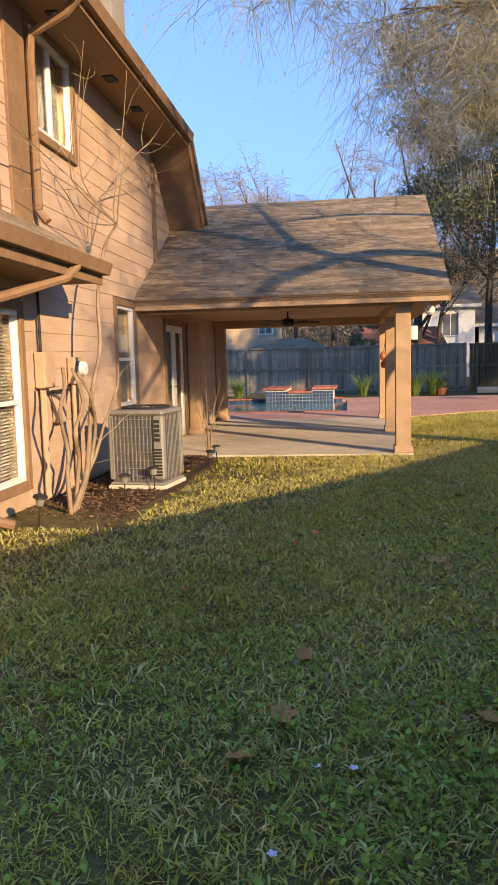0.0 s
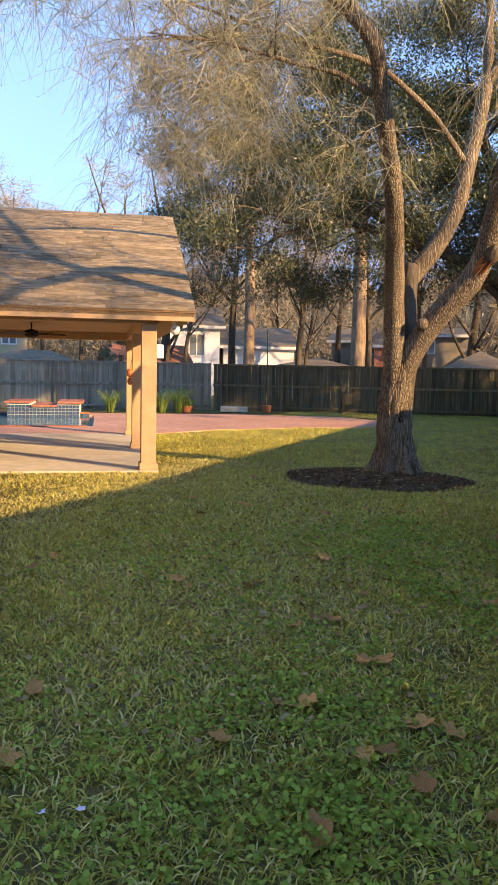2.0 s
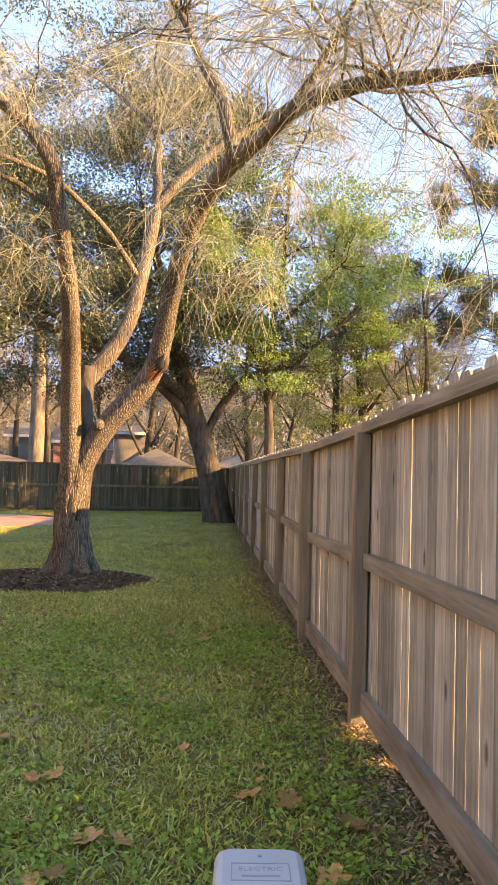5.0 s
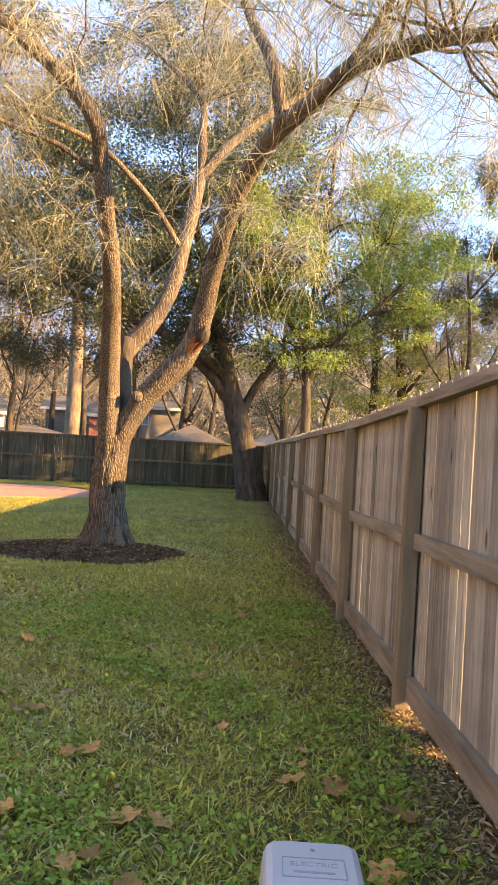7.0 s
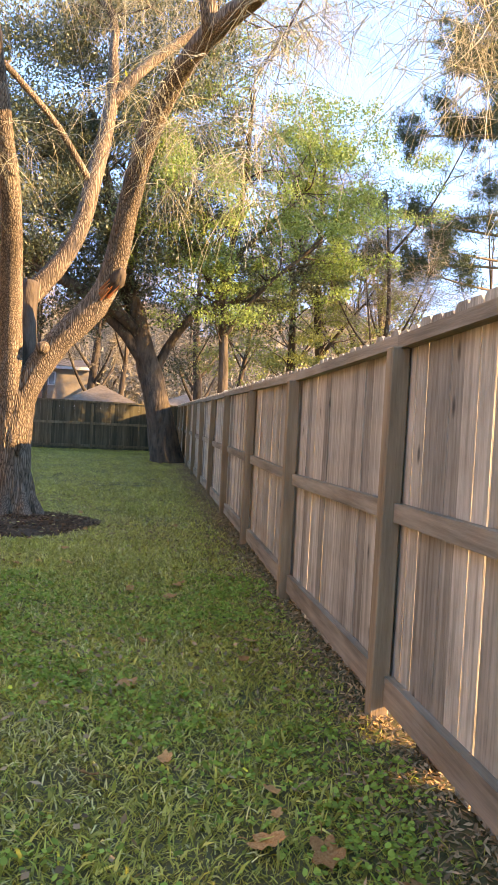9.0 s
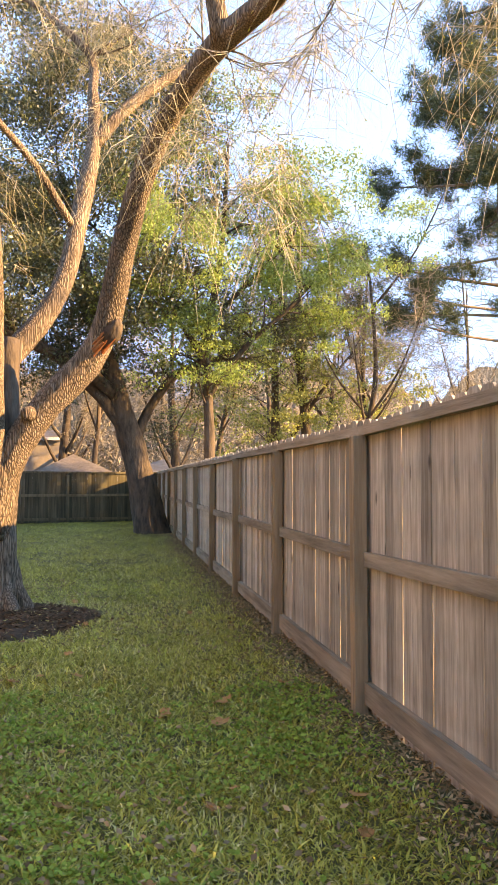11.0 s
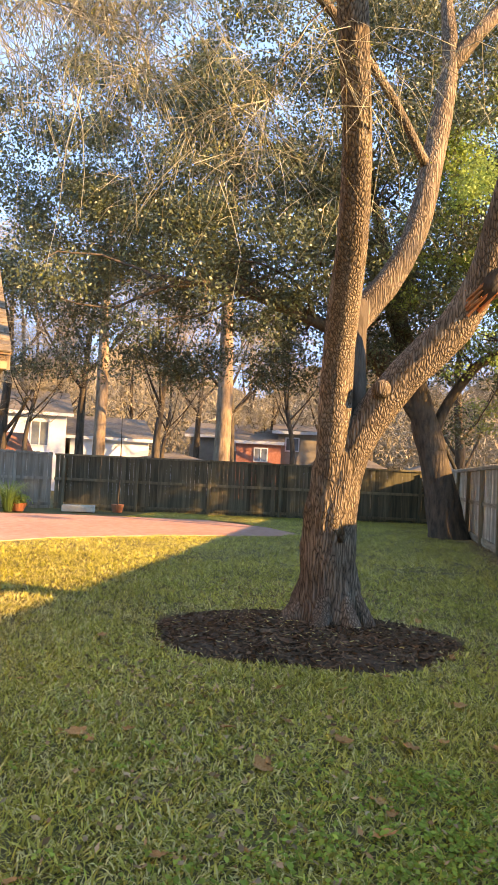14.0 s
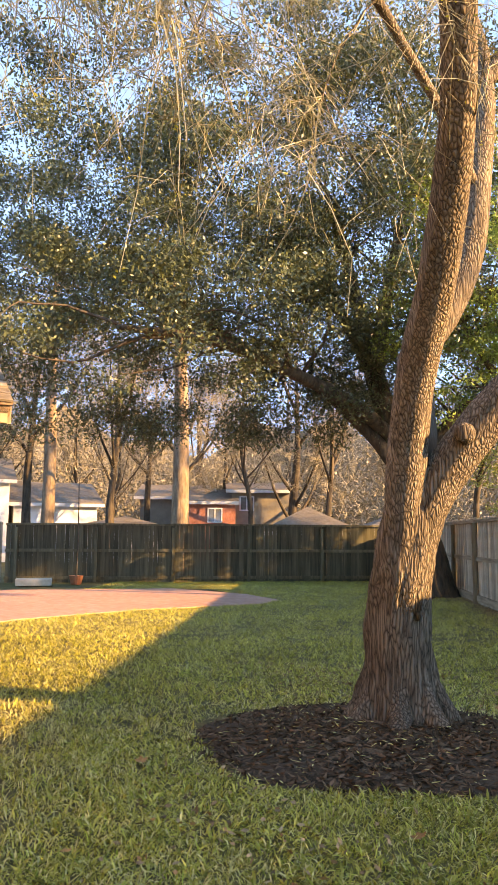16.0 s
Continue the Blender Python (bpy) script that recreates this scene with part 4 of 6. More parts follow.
for a, l in ((-2.6, 0.55), (-1.7, 0.65), (-0.9, 0.6), (-0.2, 0.5), (1.2, 0.5), (2.4, 0.5), (3.3, 0.5)):
    dx, dy = math.cos(a), math.sin(a)
    p, r = smooth_line([(-1.9 + dx * 0.22, 11.45 + dy * 0.22, 0.30), (-1.9 + dx * 0.34, 11.45 + dy * 0.34, 0.05), (-1.9 + dx * l, 11.45 + dy * l, -0.12), (-1.9 + dx * (l + 0.25), 11.45 + dy * (l + 0.25), -0.18)], [0.06, 0.09, 0.07, 0.03], 0.08)
    roots.tube(p, r, 8, 0.3)
tr_ = MB()
tr_.tube(*TRUNK, 48, 0.16, True, 0.10)
part("trunk", tr_, M_bark, tree, smooth=True)
part("root_flare", roots, M_bark, tree, smooth=True)
for line, n in ((STEM, 30), (RIGHT, 30), (MID, 26), (MIDB, 16), (STRAIGHT, 8), (UP, 10), (LOWL, 6), (UP2, 8)):
    tube_part("limb", [line], M_bark, tree, n, 0.18, 0.12)
tube_part("dead_stub", [STUB], M_bark2, tree, 12, 0.18, 0.12)
brk = MB()
for _ in range(34):
    o = Vector((-0.74 + rt.uniform(-0.09, 0.05), 10.62, 2.83 + rt.uniform(-0.12, 0.10)))
    l = rt.uniform(0.10, 0.26)
    brk.tube([o, o + Vector((0.45 * l + 0.05, -0.10, 0.75 * l))], [rt.uniform(0.014, 0.03), 0.006], 5)
hollow = MB().tube([(-0.72, 10.62, 2.80), (-0.62, 10.54, 2.95), (-0.57, 10.50, 3.05), (-0.56, 10.49, 3.09)], [0.04, 0.075, 0.06, 0.015], 12, 0.9)
part("torn_knob", hollow, M_bark2, tree, smooth=True)
M_heart = mat("torn_heartwood", (0.30, 0.085, 0.03), (0.52, 0.21, 0.09), 14, vary=0.2, bump=0.5)
part("broken_stub", brk, M_heart, tree, "splintered orange-red heartwood")
kn = MB().tube([(-1.47, 10.82, 2.12), (-1.49, 10.72, 2.11), (-1.50, 10.68, 2.11)], [0.085, 0.075, 0.05], 10)
part("branch_scar", kn, M_bark, tree, smooth=True)
sec = grow([STEM, RIGHT, MID, MIDB, UP], 105, 2.5, 0.016, rt, 0.35, 0.66)
sec += grow([STRAIGHT, LOWL, UP2], 36, 1.6, 0.012, rt, 0.15, 0.45)
sec += grow([STEM], 7, 1.1, 0.010, rt, 0.3, 0.35)
sec += [(smooth_line([(-4.2, 7.6, 6.3), (-5.0, 7.0, 6.2), (-5.8, 6.2, 5.9), (-6.2, 5.4, 5.6)], [0.03, 0.025, 0.018, 0.01])), (smooth_line([(-4.2, 8.0, 5.6), (-4.9, 7.4, 5.6), (-5.6, 7.2, 5.3)], [0.012, 0.01, 0.006])),
        (smooth_line([(-3.4, 8.0, 6.1), (-3.9, 6.6, 6.2), (-4.2, 5.2, 6.0), (-4.3, 4.3, 5.5)], [0.04, 0.03, 0.02, 0.01]))]
for sx_, sy_, sz_ in ((-2.8, 8.3, 5.4), (-3.4, 7.8, 5.3), (-2.7, 9.4, 5.4), (-1.9, 10.3, 5.3)):
    sec.append(smooth_line([(sx_, sy_, sz_), (sx_ - rt.uniform(0.1, 0.4), sy_ - rt.uniform(0, 0.3), sz_ - 0.3), (sx_ - rt.uniform(0.2, 0.6), sy_ - rt.uniform(0, 0.4), sz_ - 0.9), (sx_ - rt.uniform(0.2, 0.6), sy_ - rt.uniform(0.1, 0.4), sz_ - 1.5)], [0.010, 0.008, 0.006, 0.003]))
sec += grow(sec[-4:], 8, 0.7, 0.004, rt, -0.5, 0.15, 0.2, 0.15)
sec += grow([(RIGHT[0][-14:], RIGHT[1][-14:])], 13, 1.6, 0.012, rt, -0.2, 0.1)
sec += grow(sec[-3:], 9, 1.2, 0.012, rt, 0.1, 0.2)
ter = grow(sec, 760, 1.0, 0.006, rt, 0.0, 0.3, 0.3, 0.2)
tagged(tube_part("branch", sec, M_bark, tree, 5), kind="stuff")
tagged(tube_part("branchlet", ter, M_twig, tree, 4), kind="stuff")
tw, ends = twig_soup("twigs", sec + ter + ter, 15500, 0.75, 0.0032, M_twig, 0.42, rt)
tagged(part("twig", tw, M_twig, tree), kind="stuff")
pick = rng.choice(len(ends), 20000)
part("bud", leaf_soup("buds", np.array([ends[i][:] for i in pick]) + rng.normal(size=(20000, 3)) * 0.01, 0.022, 0.010, M_bud), M_bud, tree)

# mulch round it
mb = MB()
ring = []
for i in range(48):
    a = 2 * math.pi * i / 48
    k_ = math.sqrt(1 + 0.12 * math.sin(5 * a)) * (1 + 0.03 * math.sin(11 * a))
    ring.append((-2.10 + 1.36 * k_ * math.cos(a), 10.95 + 1.2 * k_ * math.sin(a)))
for f, z in ((1.0, -0.12), (0.8, -0.075), (0.45, -0.05), (0.15, -0.03)):
    mb.v += [(-2.10 + (x + 2.10) * f, 10.95 + (y - 10.95) * f, z) for x, y in ring]
for r_ in range(3):
    mb.f += [(r_ * 48 + i, r_ * 48 + (i + 1) % 48, r_ * 48 + 48 + (i + 1) % 48, r_ * 48 + 48 + i) for i in range(48)]
mb.f.append(tuple(range(144, 192)))
bed = tagged(part("mulch_bed", mb, M_mulchbed, smooth=True), "dark wood mulch bed round the tree", "mulch bed", kind="stuff")


def chips(n, inside, zf, parent):
    """Shredded bark chips."""
    c = inside(n)
    c[:, 2] = zf(c[:, 0], c[:, 1]) + rng.uniform(0.0, 0.02, len(c))
    return part("chips", leaf_soup("chips", c, 0.075, 0.020, M_mulch, 0.7), M_mulch, parent)


def in_bed(n):
    a, r = rng.uniform(0, 2 * math.pi, n), np.sqrt(rng.uniform(0, 1.02, n))
    return np.stack([-2.10 + 1.36 * r * np.cos(a), 10.95 + 1.2 * r * np.sin(a), 0 * a], 1)


chips(9000, in_bed, lambda x, y: -0.03 - 0.085 * np.clip(((x + 2.10) / 1.36) ** 2 + ((y - 10.95) / 1.2) ** 2, 0, 1), bed)

straw_bits = in_bed(420)
straw_bits[:, 2] = -0.005 - 0.085 * np.clip(((straw_bits[:, 0] + 2.10) / 1.36) ** 2 + ((straw_bits[:, 1] - 10.95) / 1.2) ** 2, 0, 1)
part("straw_bits", leaf_soup("straw_bits", straw_bits, 0.05, 0.009, M_straw, 0.8), M_straw, bed, "pale dry grass and leaf bits on the mulch")

# the live oak at the fence
r2 = random.Random(21)
oak = empty("tree", Matrix(), "large dark evergreen live oak leaning beside the fence", "tree")
OT = smooth_line([(0.16, 24.5, -0.25), (0.12, 24.5, 0.1), (-0.06, 24.5, 1.0), (-0.38, 24.4, 2.25), (-0.81, 24.2, 3.65), (-1.26, 24.0, 5.19), (-1.53, 23.8, 6.19), (-1.9, 23.6, 7.8), (-2.4, 23.6, 9.6)], [0.60, 0.50, 0.42, 0.36, 0.30, 0.24, 0.2, 0.14, 0.06])
OL = [smooth_line([(-0.6, 24.3, 2.75), (-1.24, 24.0, 3.62), (-1.84, 23.7, 4.19), (-2.72, 23.0, 4.85), (-4.2, 22.4, 5.6), (-6, 22, 6.6)], [0.2, 0.17, 0.15, 0.13, 0.10, 0.05]),
      smooth_line([(-0.35, 24.4, 2.42), (-0.01, 24.5, 3.33), (0.86, 24.6, 4.5), (1.92, 24.6, 4.86), (3.2, 24.4, 5.6)], [0.16, 0.14, 0.12, 0.09, 0.04]),
      smooth_line([(-0.83, 24.2, 3.7), (-1.58, 23.4, 4.26), (-2.66, 22.2, 4.7), (-3.98, 21.0, 5.12), (-5.04, 20.0, 5.28), (-6.35, 18.8, 5.19)], [0.2, 0.17, 0.15, 0.12, 0.10, 0.05]),
      smooth_line([(-0.95, 24.1, 4.3), (-1.55, 24.0, 5.79), (-2.13, 24.0, 6.95), (-2.71, 24.0, 8.14), (-3.89, 24.0, 9.36), (-5.5, 24, 10.6)], [0.2, 0.17, 0.14, 0.11, 0.08, 0.04]),
      smooth_line([(-1.3, 24.0, 5.3), (-0.86, 24.0, 7.83), (-0.44, 24.0, 9.62), (0.13, 24.0, 11.13)], [0.18, 0.14, 0.10, 0.05])]
tube_part("trunk", [OT], M_bark2, oak, 14, 0.15)
for line in OL:
    tube_part("limb", [line], M_bark2, oak, 9, 0.12)
os_ = grow(OL + [OT], 90, 3.0, 0.05, r2, 0.3, 0.4)
tagged(tube_part("branch", os_, M_bark2, oak, 5), kind="stuff")
cl = []
for line, rr in os_:
    p = line[-1]
    cl.append((p.x, p.y, p.z + 0.1, r2.uniform(0.55, 1.1), r2.uniform(0.55, 1.1), r2.uniform(0.35, 0.7)))
for _ in range(470):
    a, q = r2.uniform(0, 6.28), math.sqrt(r2.uniform(0.02, 1))
    x, y = -4.9 + 7.0 * q * math.cos(a), 22.6 + 4.2 * q * math.sin(a)
    top = 14.5 - 0.085 * (x + 4.4) ** 2
    cl.append((x, y, r2.uniform(5.2 if y < 22.6 else 3.8, top), r2.uniform(0.5, 1.1), r2.uniform(0.5, 1.1), r2.uniform(0.3, 0.7)))
part("crown", leaf_soup("crown", clump_points(cl, 300000, 0.5), 0.10, 0.046, M_oakleaf), M_oakleaf, oak)


def leafy_tree(base, lines, crown, n, leaf, mats, label, seed, side=60, blen=2.2, lw=0.45):
    """A tree with trunk and limbs along the lines, side branches, and leaves in clumps at their ends."""
    r = random.Random(seed)
    t = empty("tree", Matrix(), label, "tree")
    ls = [smooth_line(*l) for l in lines]
    tube_part("trunk", ls[:1], mats[0], t, 10, 0.12)
    for l in ls[1:]:
        tube_part("limb", [l], mats[0], t, 7, 0.1)
    br = grow(ls, side, blen, 0.035, r, 0.3, 0.35)
    tagged(tube_part("branch", br, mats[0], t, 4), kind="stuff")
    cl_ = [(p[-1].x, p[-1].y, p[-1].z, r.uniform(0.4, 0.8), r.uniform(0.4, 0.8), r.uniform(0.25, 0.5)) for p, _ in br]
    for c in crown:
        for _ in range(c[6]):
            d = Vector((r.gauss(0, 1), r.gauss(0, 1), r.gauss(0, 1))).normalized() * r.uniform(0.3, 1) ** 0.5
            cl_.append((c[0] + d.x * c[3], c[1] + d.y * c[4], c[2] + d.z * c[5], r.uniform(0.2, 0.6), r.uniform(0.2, 0.6), r.uniform(0.1, 0.3)))
    part("crown", leaf_soup("crown", clump_points(cl_, n, lw), *leaf, mats[1]), mats[1], t)
    return t


leafy_tree(None, [([(1.6, 22.5, -0.3), (1.58, 22.5, 2.5), (1.5, 22.3, 5.0), (1.85, 22.2, 7.5), (2.0, 22, 10.2)], [0.17, 0.14, 0.11, 0.08, 0.03]),
                  ([(1.55, 22.4, 3.6), (2.5, 22.2, 4.9), (3.7, 22.0, 6.0), (4.9, 21.8, 7.4)], [0.08, 0.07, 0.05, 0.02]),
                  ([(1.6, 22.3, 5.6), (2.6, 22.0, 6.6), (3.6, 21.6, 7.6)], [0.06, 0.05, 0.02]),
                  ([(1.5, 22.3, 4.4), (0.7, 21.6, 5.4), (0.1, 21.0, 6.4)], [0.07, 0.05, 0.02])],
           [(1.6, 21.5, 6.6, 2.2, 1.8, 2.4, 60), (3.6, 22.0, 6.4, 2.2, 1.8, 2.0, 40), (2.0, 22.5, 10.2, 2.6, 1.8, 2.2, 44), (5.2, 21.5, 7.6, 2.2, 2.0, 2.2, 44), (0.4, 22.0, 5.0, 1.2, 1.5, 1.6, 22)], 60000, (0.085, 0.045), (M_bark2, M_greenleaf),
           "sunlit yellow-green leafy tree behind the fence", 31, 80)
leafy_tree(None, [([(4.3, 27.5, -0.3), (4.3, 27.5, 3.0), (4.2, 27.3, 6.5)], [0.2, 0.16, 0.06]), ([(4.3, 27.4, 2.0), (5.5, 27, 4.0), (6.6, 26.5, 5.5)], [0.1, 0.07, 0.03])],
           [(3.6, 27.2, 4.0, 2.8, 1.8, 2.2, 80), (6.5, 26.0, 4.0, 2.5, 2.0, 2.2, 60)], 26000, (0.10, 0.055), (M_bark2, M_paleleaf), "pale leafy tree beyond the fence corner", 32, 40)


def pine(base, h, r0, label, seed, low=0.5, needles=9000, spread=2.6, bark=None):
    """A tall pine: a bare straight trunk, level limbs above, needle tufts."""
    r = random.Random(seed)
    t = empty("pine_tree", Matrix.Translation(base), label, "tree")
    tr = smooth_line([(0, 0, -0.3), (0.05, 0, h * 0.3), (-0.05, 0.1, h * 0.6), (0.1, 0, h)], [r0 * 1.15, r0, r0 * 0.75, 0.04], 0.8)
    bark = bark or M_pinebark
    tube_part("trunk", [tr], bark, t, 12, 0.08)
    lines, cl_ = [], []
    for i in range(46):
        z = h * r.uniform(low, 0.98)
        a = r.uniform(0, 6.28)
        l = spread * (1.15 - z / h) * r.uniform(0.8, 1.6) + 0.5
        p, q = smooth_line([(0, 0, z), (math.cos(a) * l * 0.5, math.sin(a) * l * 0.5, z + 0.1), (math.cos(a) * l, math.sin(a) * l, z + r.uniform(0, 0.6))], [0.06, 0.04, 0.015], 0.5)
        lines.append((p, q))
        for k in range(9):
            c = p[-1 - (k % 4) * (len(p) // 5)]
            cl_.append((c.x + r.gauss(0, 0.45), c.y + r.gauss(0, 0.45), c.z + r.gauss(0.1, 0.3), r.uniform(0.25, 0.6), r.uniform(0.25, 0.6), r.uniform(0.3, 0.7)))
    for l in lines[:12]:
        tube_part("limb", [l], bark, t, 5)
    tagged(tube_part("branch", lines[12:], M_pinebark, t, 4), kind="stuff")
    part("crown", leaf_soup("needles", clump_points(cl_, needles, 0.8), 0.26, 0.024, M_needle), M_needle, t)
    return t


pine((11.3, 25.0, -0.11), 18, 0.24, "tall dark pine with ragged needle tufts", 41, 0.30, 130000, 5.2, M_bark2)
pine((-8.5, 36.2, -0.11), 16, 0.33, "tall pine with a pale sunlit bare trunk", 43, 0.55, 9000)
pine((-14.2, 36.5, -0.11), 15, 0.26, "slim pine with a dark bare trunk", 44, 0.6, 8000)


def bare_tree(name_seed, h, label, r0=0.16, fork=0.35, mult=1.0):
    """A leafless tree with a forked trunk and a haze of twigs."""
    r = random.Random(name_seed)
    t = empty("bare_tree", Matrix.Translation((0, 200, 0)), label, "tree", "bare trees in the neighbourhood")
    trunk = smooth_line([(0, 0, -0.3), (r.uniform(-.2, .2), 0, h * 0.25), (r.uniform(-.4, .4), r.uniform(-.3, .3), h * 0.55), (r.uniform(-.6, .6), 0, h)], [r0 * 1.3, r0, r0 * 0.7, 0.02], 0.6)
    ls = [trunk]
    for i in range(6):
        k = int(len(trunk[0]) * r.uniform(fork, 0.75))
        p = trunk[0][k]
        a = r.uniform(0, 6.28)
        d = Vector((math.cos(a), math.sin(a), 1.2)).normalized()
        l = h * r.uniform(0.25, 0.5)
        ls.append(smooth_line([p, p + d * l * 0.5, p + d * l + Vector((0, 0, l * 0.25))], [r0 * 0.45, r0 * 0.28, 0.012], 0.5))
    tube_part("trunk", ls[:1], M_bark2, t, 9, 0.1)
    for l in ls[1:]:
        tube_part("limb", [l], M_bark2, t, 6)
    br = grow(ls, 60, h * 0.2, 0.03, r, 0.5, 0.35, 0.22, 0.4)
    br += grow(br, 120, h * 0.11, 0.014, r, 0.4, 0.2, 0.25, 0.3)
    tagged(tube_part("branch", br, M_fartwig, t, 3), kind="stuff")
    tw, _ = twig_soup("twig", br, int(2200 * mult), h * 0.075, 0.008, M_fartwig, -0.05, r, 2)
    tagged(part("twig", tw, M_fartwig, t), kind="stuff")
    return t


protos = [bare_tree(51, 10, "leafless grey-brown tree behind the fence"), bare_tree(52, 12, "tall leafless tree with a slender trunk", 0.14), bare_tree(53, 9, "leafless tree with a low forked trunk", 0.2, 0.15)]
# the last spot is an unseen tree, added to dapple shade over the forked tree
spots = [(0, -11.4, 36.3, 1.0), (1, -12.6, 36.0, 0.8), (2, -16.6, 35.0, 1.1), (1, -17.6, 36.5, 1.0), (0, -15.6, 38, 1.2), (2, -19.2, 37, 1.1), (1, -6.2, 41, 1.1), (0, -2.4, 45, 1.0), (2, 1.6, 38, 1.0), (1, 3.5, 36, 1.1),
         (0, -24, 48, 1.3), (1, -29, 44, 1.2), (2, -31, 52, 1.5), (0, -36, 46, 1.4), (1, -40, 54, 1.6), (2, -45, 48, 1.5), (1, -20, 58, 1.3), (0, -12, 60, 1.3), (2, -5, 62, 1.3), (1, 2, 60, 1.2), (0, 8, 50, 1.2), (2, 12, 44, 1.1), (1, 15, 36, 1.1), (0, 9, 38, 1.0),
         (2, -34, 38, 1.2), (1, -38, 34, 1.2), (0, 14, 26, 1.1), (2, -50, 60, 1.6), (0, -28, 62, 1.5), (1, -14, 46, 1.0), (1, 6.4, 24.2, 0.9), (0, 5.2, 27.0, 1.1), (1, 8.2, 29.5, 1.0), (0, -9.8, 44, 1.1), (2, -4.4, 48, 1.2), (0, -13, 50, 1.2), (1, 15.0, 7.0, 0.75)]
rr = random.Random(8)
for i, (k, x, y, s) in enumerate(spots):
    m = Matrix.Translation((x, y, -0.11)) @ Matrix.Rotation(rr.uniform(0, 6.28), 4, "Z") @ Matrix.Scale(s, 4)
    if i < 3 and k == i:
        protos[k].matrix_basis = m
    else:
        copy_thing(protos[k], m)
protos[1].matrix_basis = Matrix.Translation((-22, 50, -0.11))
protos[2].matrix_basis = Matrix.Translation((-9, 52, -0.11))


# the woods beyond
wr = rng
nw = 36000
wx, wy = wr.uniform(-70, 40, nw), wr.uniform(56, 78, nw)
hgt = 10.5 + 2.0 * np.sin(wx * 0.21) + 1.5 * np.sin(wx * 0.57 + 1) + 1.0 * np.sin(wx * 1.3)
wz = hgt * wr.uniform(0, 1, nw) ** 0.8
woods = empty("far_woods", Matrix(), "tan haze of leafless far woods", "woods", kind="stuff")
part("twig", leaf_soup("twig", np.stack([wx, wy, wz], 1), 1.7, 0.045, M_fartwig, 0.0, (0, 0, 0.7)), M_fartwig, woods)
part("foliage", leaf_soup("foliage", np.concatenate([np.stack([wx, wy + 1, wz * 0.7], 1)] * 3) + wr.normal(size=(3 * nw, 3)), 0.5, 0.11, M_fartwig), M_fartwig, woods)


# wooded skyline far behind
ridge = MB()
steps = 420
for i in range(steps + 1):
    a = radians(-70 + 150 * i / steps)
    d_ = 92 + 5 * math.sin(a * 9)
    top_z = 13.0 + 1.6 * math.sin(a * 23) + 1.1 * math.sin(a * 57 + 1) + 1.3 * noise.noise(Vector((a * 160, 0, 0)))
    for z in (-0.5, top_z * 0.5, top_z):
        ridge.v.append((-math.sin(a) * d_, math.cos(a) * d_, z + 0.25 * noise.noise(Vector((a * 90, z, 3)))))
    if i:
        o = (i - 1) * 3
        ridge.f += [(o, o + 3, o + 4, o + 1), (o + 1, o + 4, o + 5, o + 2)]
M_skyline = mat("far_woods_mass", (0.16, 0.125, 0.08), (0.31, 0.25, 0.17), 1.6, (1, 1, 0.4), bump=1.0, bscale=2.5, depth=0.4, big=0.3)
tagged(part("backdrop", ridge, M_skyline), "brown wooded skyline in the distance", "woods", kind="structure")


# ---- neighbours' houses ----
def far_house(x, y, turn, w, d, h, roof, walls, label, wins=(), gable=True, over=0.35, roofm=None):
    """A small house: walls, pitched roof along w, framed windows on the near side."""
    t = empty("neighbour_house", Matrix.Translation((x, y, -0.15)) @ Matrix.Rotation(radians(turn), 4, "Z"), label, "house")
    b = MB().box(-w / 2, w / 2, 0, d, 0, h, c=0.01)
    if gable:
        b.prism([(-w / 2, 0, h), (-w / 2, d, h), (-w / 2, d / 2, h + roof * 0.93)], (w, 0, 0))
    part("wall", b, walls, t)
    rf = MB()
    e = over
    zz = h - roof * e / (d / 2)
    if gable:
        rf.prism([(-w / 2 - e, -e, zz), (-w / 2 - e, d / 2, h + roof), (-w / 2 - e, d / 2, h + roof - 0.12), (-w / 2 - e, -e, zz - 0.12)], (w + 2 * e, 0, 0))
        rf.prism([(-w / 2 - e, d / 2, h + roof), (-w / 2 - e, d + e, zz), (-w / 2 - e, d + e, zz - 0.12), (-w / 2 - e, d / 2, h + roof - 0.12)], (w + 2 * e, 0, 0))
    else:
        k = min(w, d) / 2
        v = [(-w / 2 - e, -e, zz), (w / 2 + e, -e, zz), (w / 2 + e, d + e, zz), (-w / 2 - e, d + e, zz), (-w / 2 + k, d / 2, h + roof), (w / 2 - k + 0.01, d / 2, h + roof)]
        rf.add([(a, b_, c - 0.14) for a, b_, c in v[:4]] + v, [(0, 3, 2, 1), (0, 1, 5, 4), (1, 2, 6, 5), (2, 3, 7, 6), (3, 0, 4, 7), (4, 5, 9, 8), (5, 6, 9), (6, 7, 8, 9), (7, 4, 8)])
    part("roof", rf, roofm or M_farroof, t)
    part("fascia", MB().box(-w / 2 - e, w / 2 + e, -e - 0.03, -e, zz - 0.2, zz - 0.02), M_white, t)
    for a, b_, c, dd in wins:
        wd = part("window", MB().box(a, b_, -0.03, 0.0, c, dd), M_pane, t)
        fr = MB()
        for q in ((a - .07, a, c - .07, dd + .07), (b_, b_ + .07, c - .07, dd + .07), (a, b_, dd, dd + .07), (a, b_, c - .07, c), ((a + b_) / 2 - .03, (a + b_) / 2 + .03, c, dd)):
            fr.box(q[0], q[1], -0.05, -0.005, q[2], q[3])
        part("frame", fr, M_white, wd)
    return t


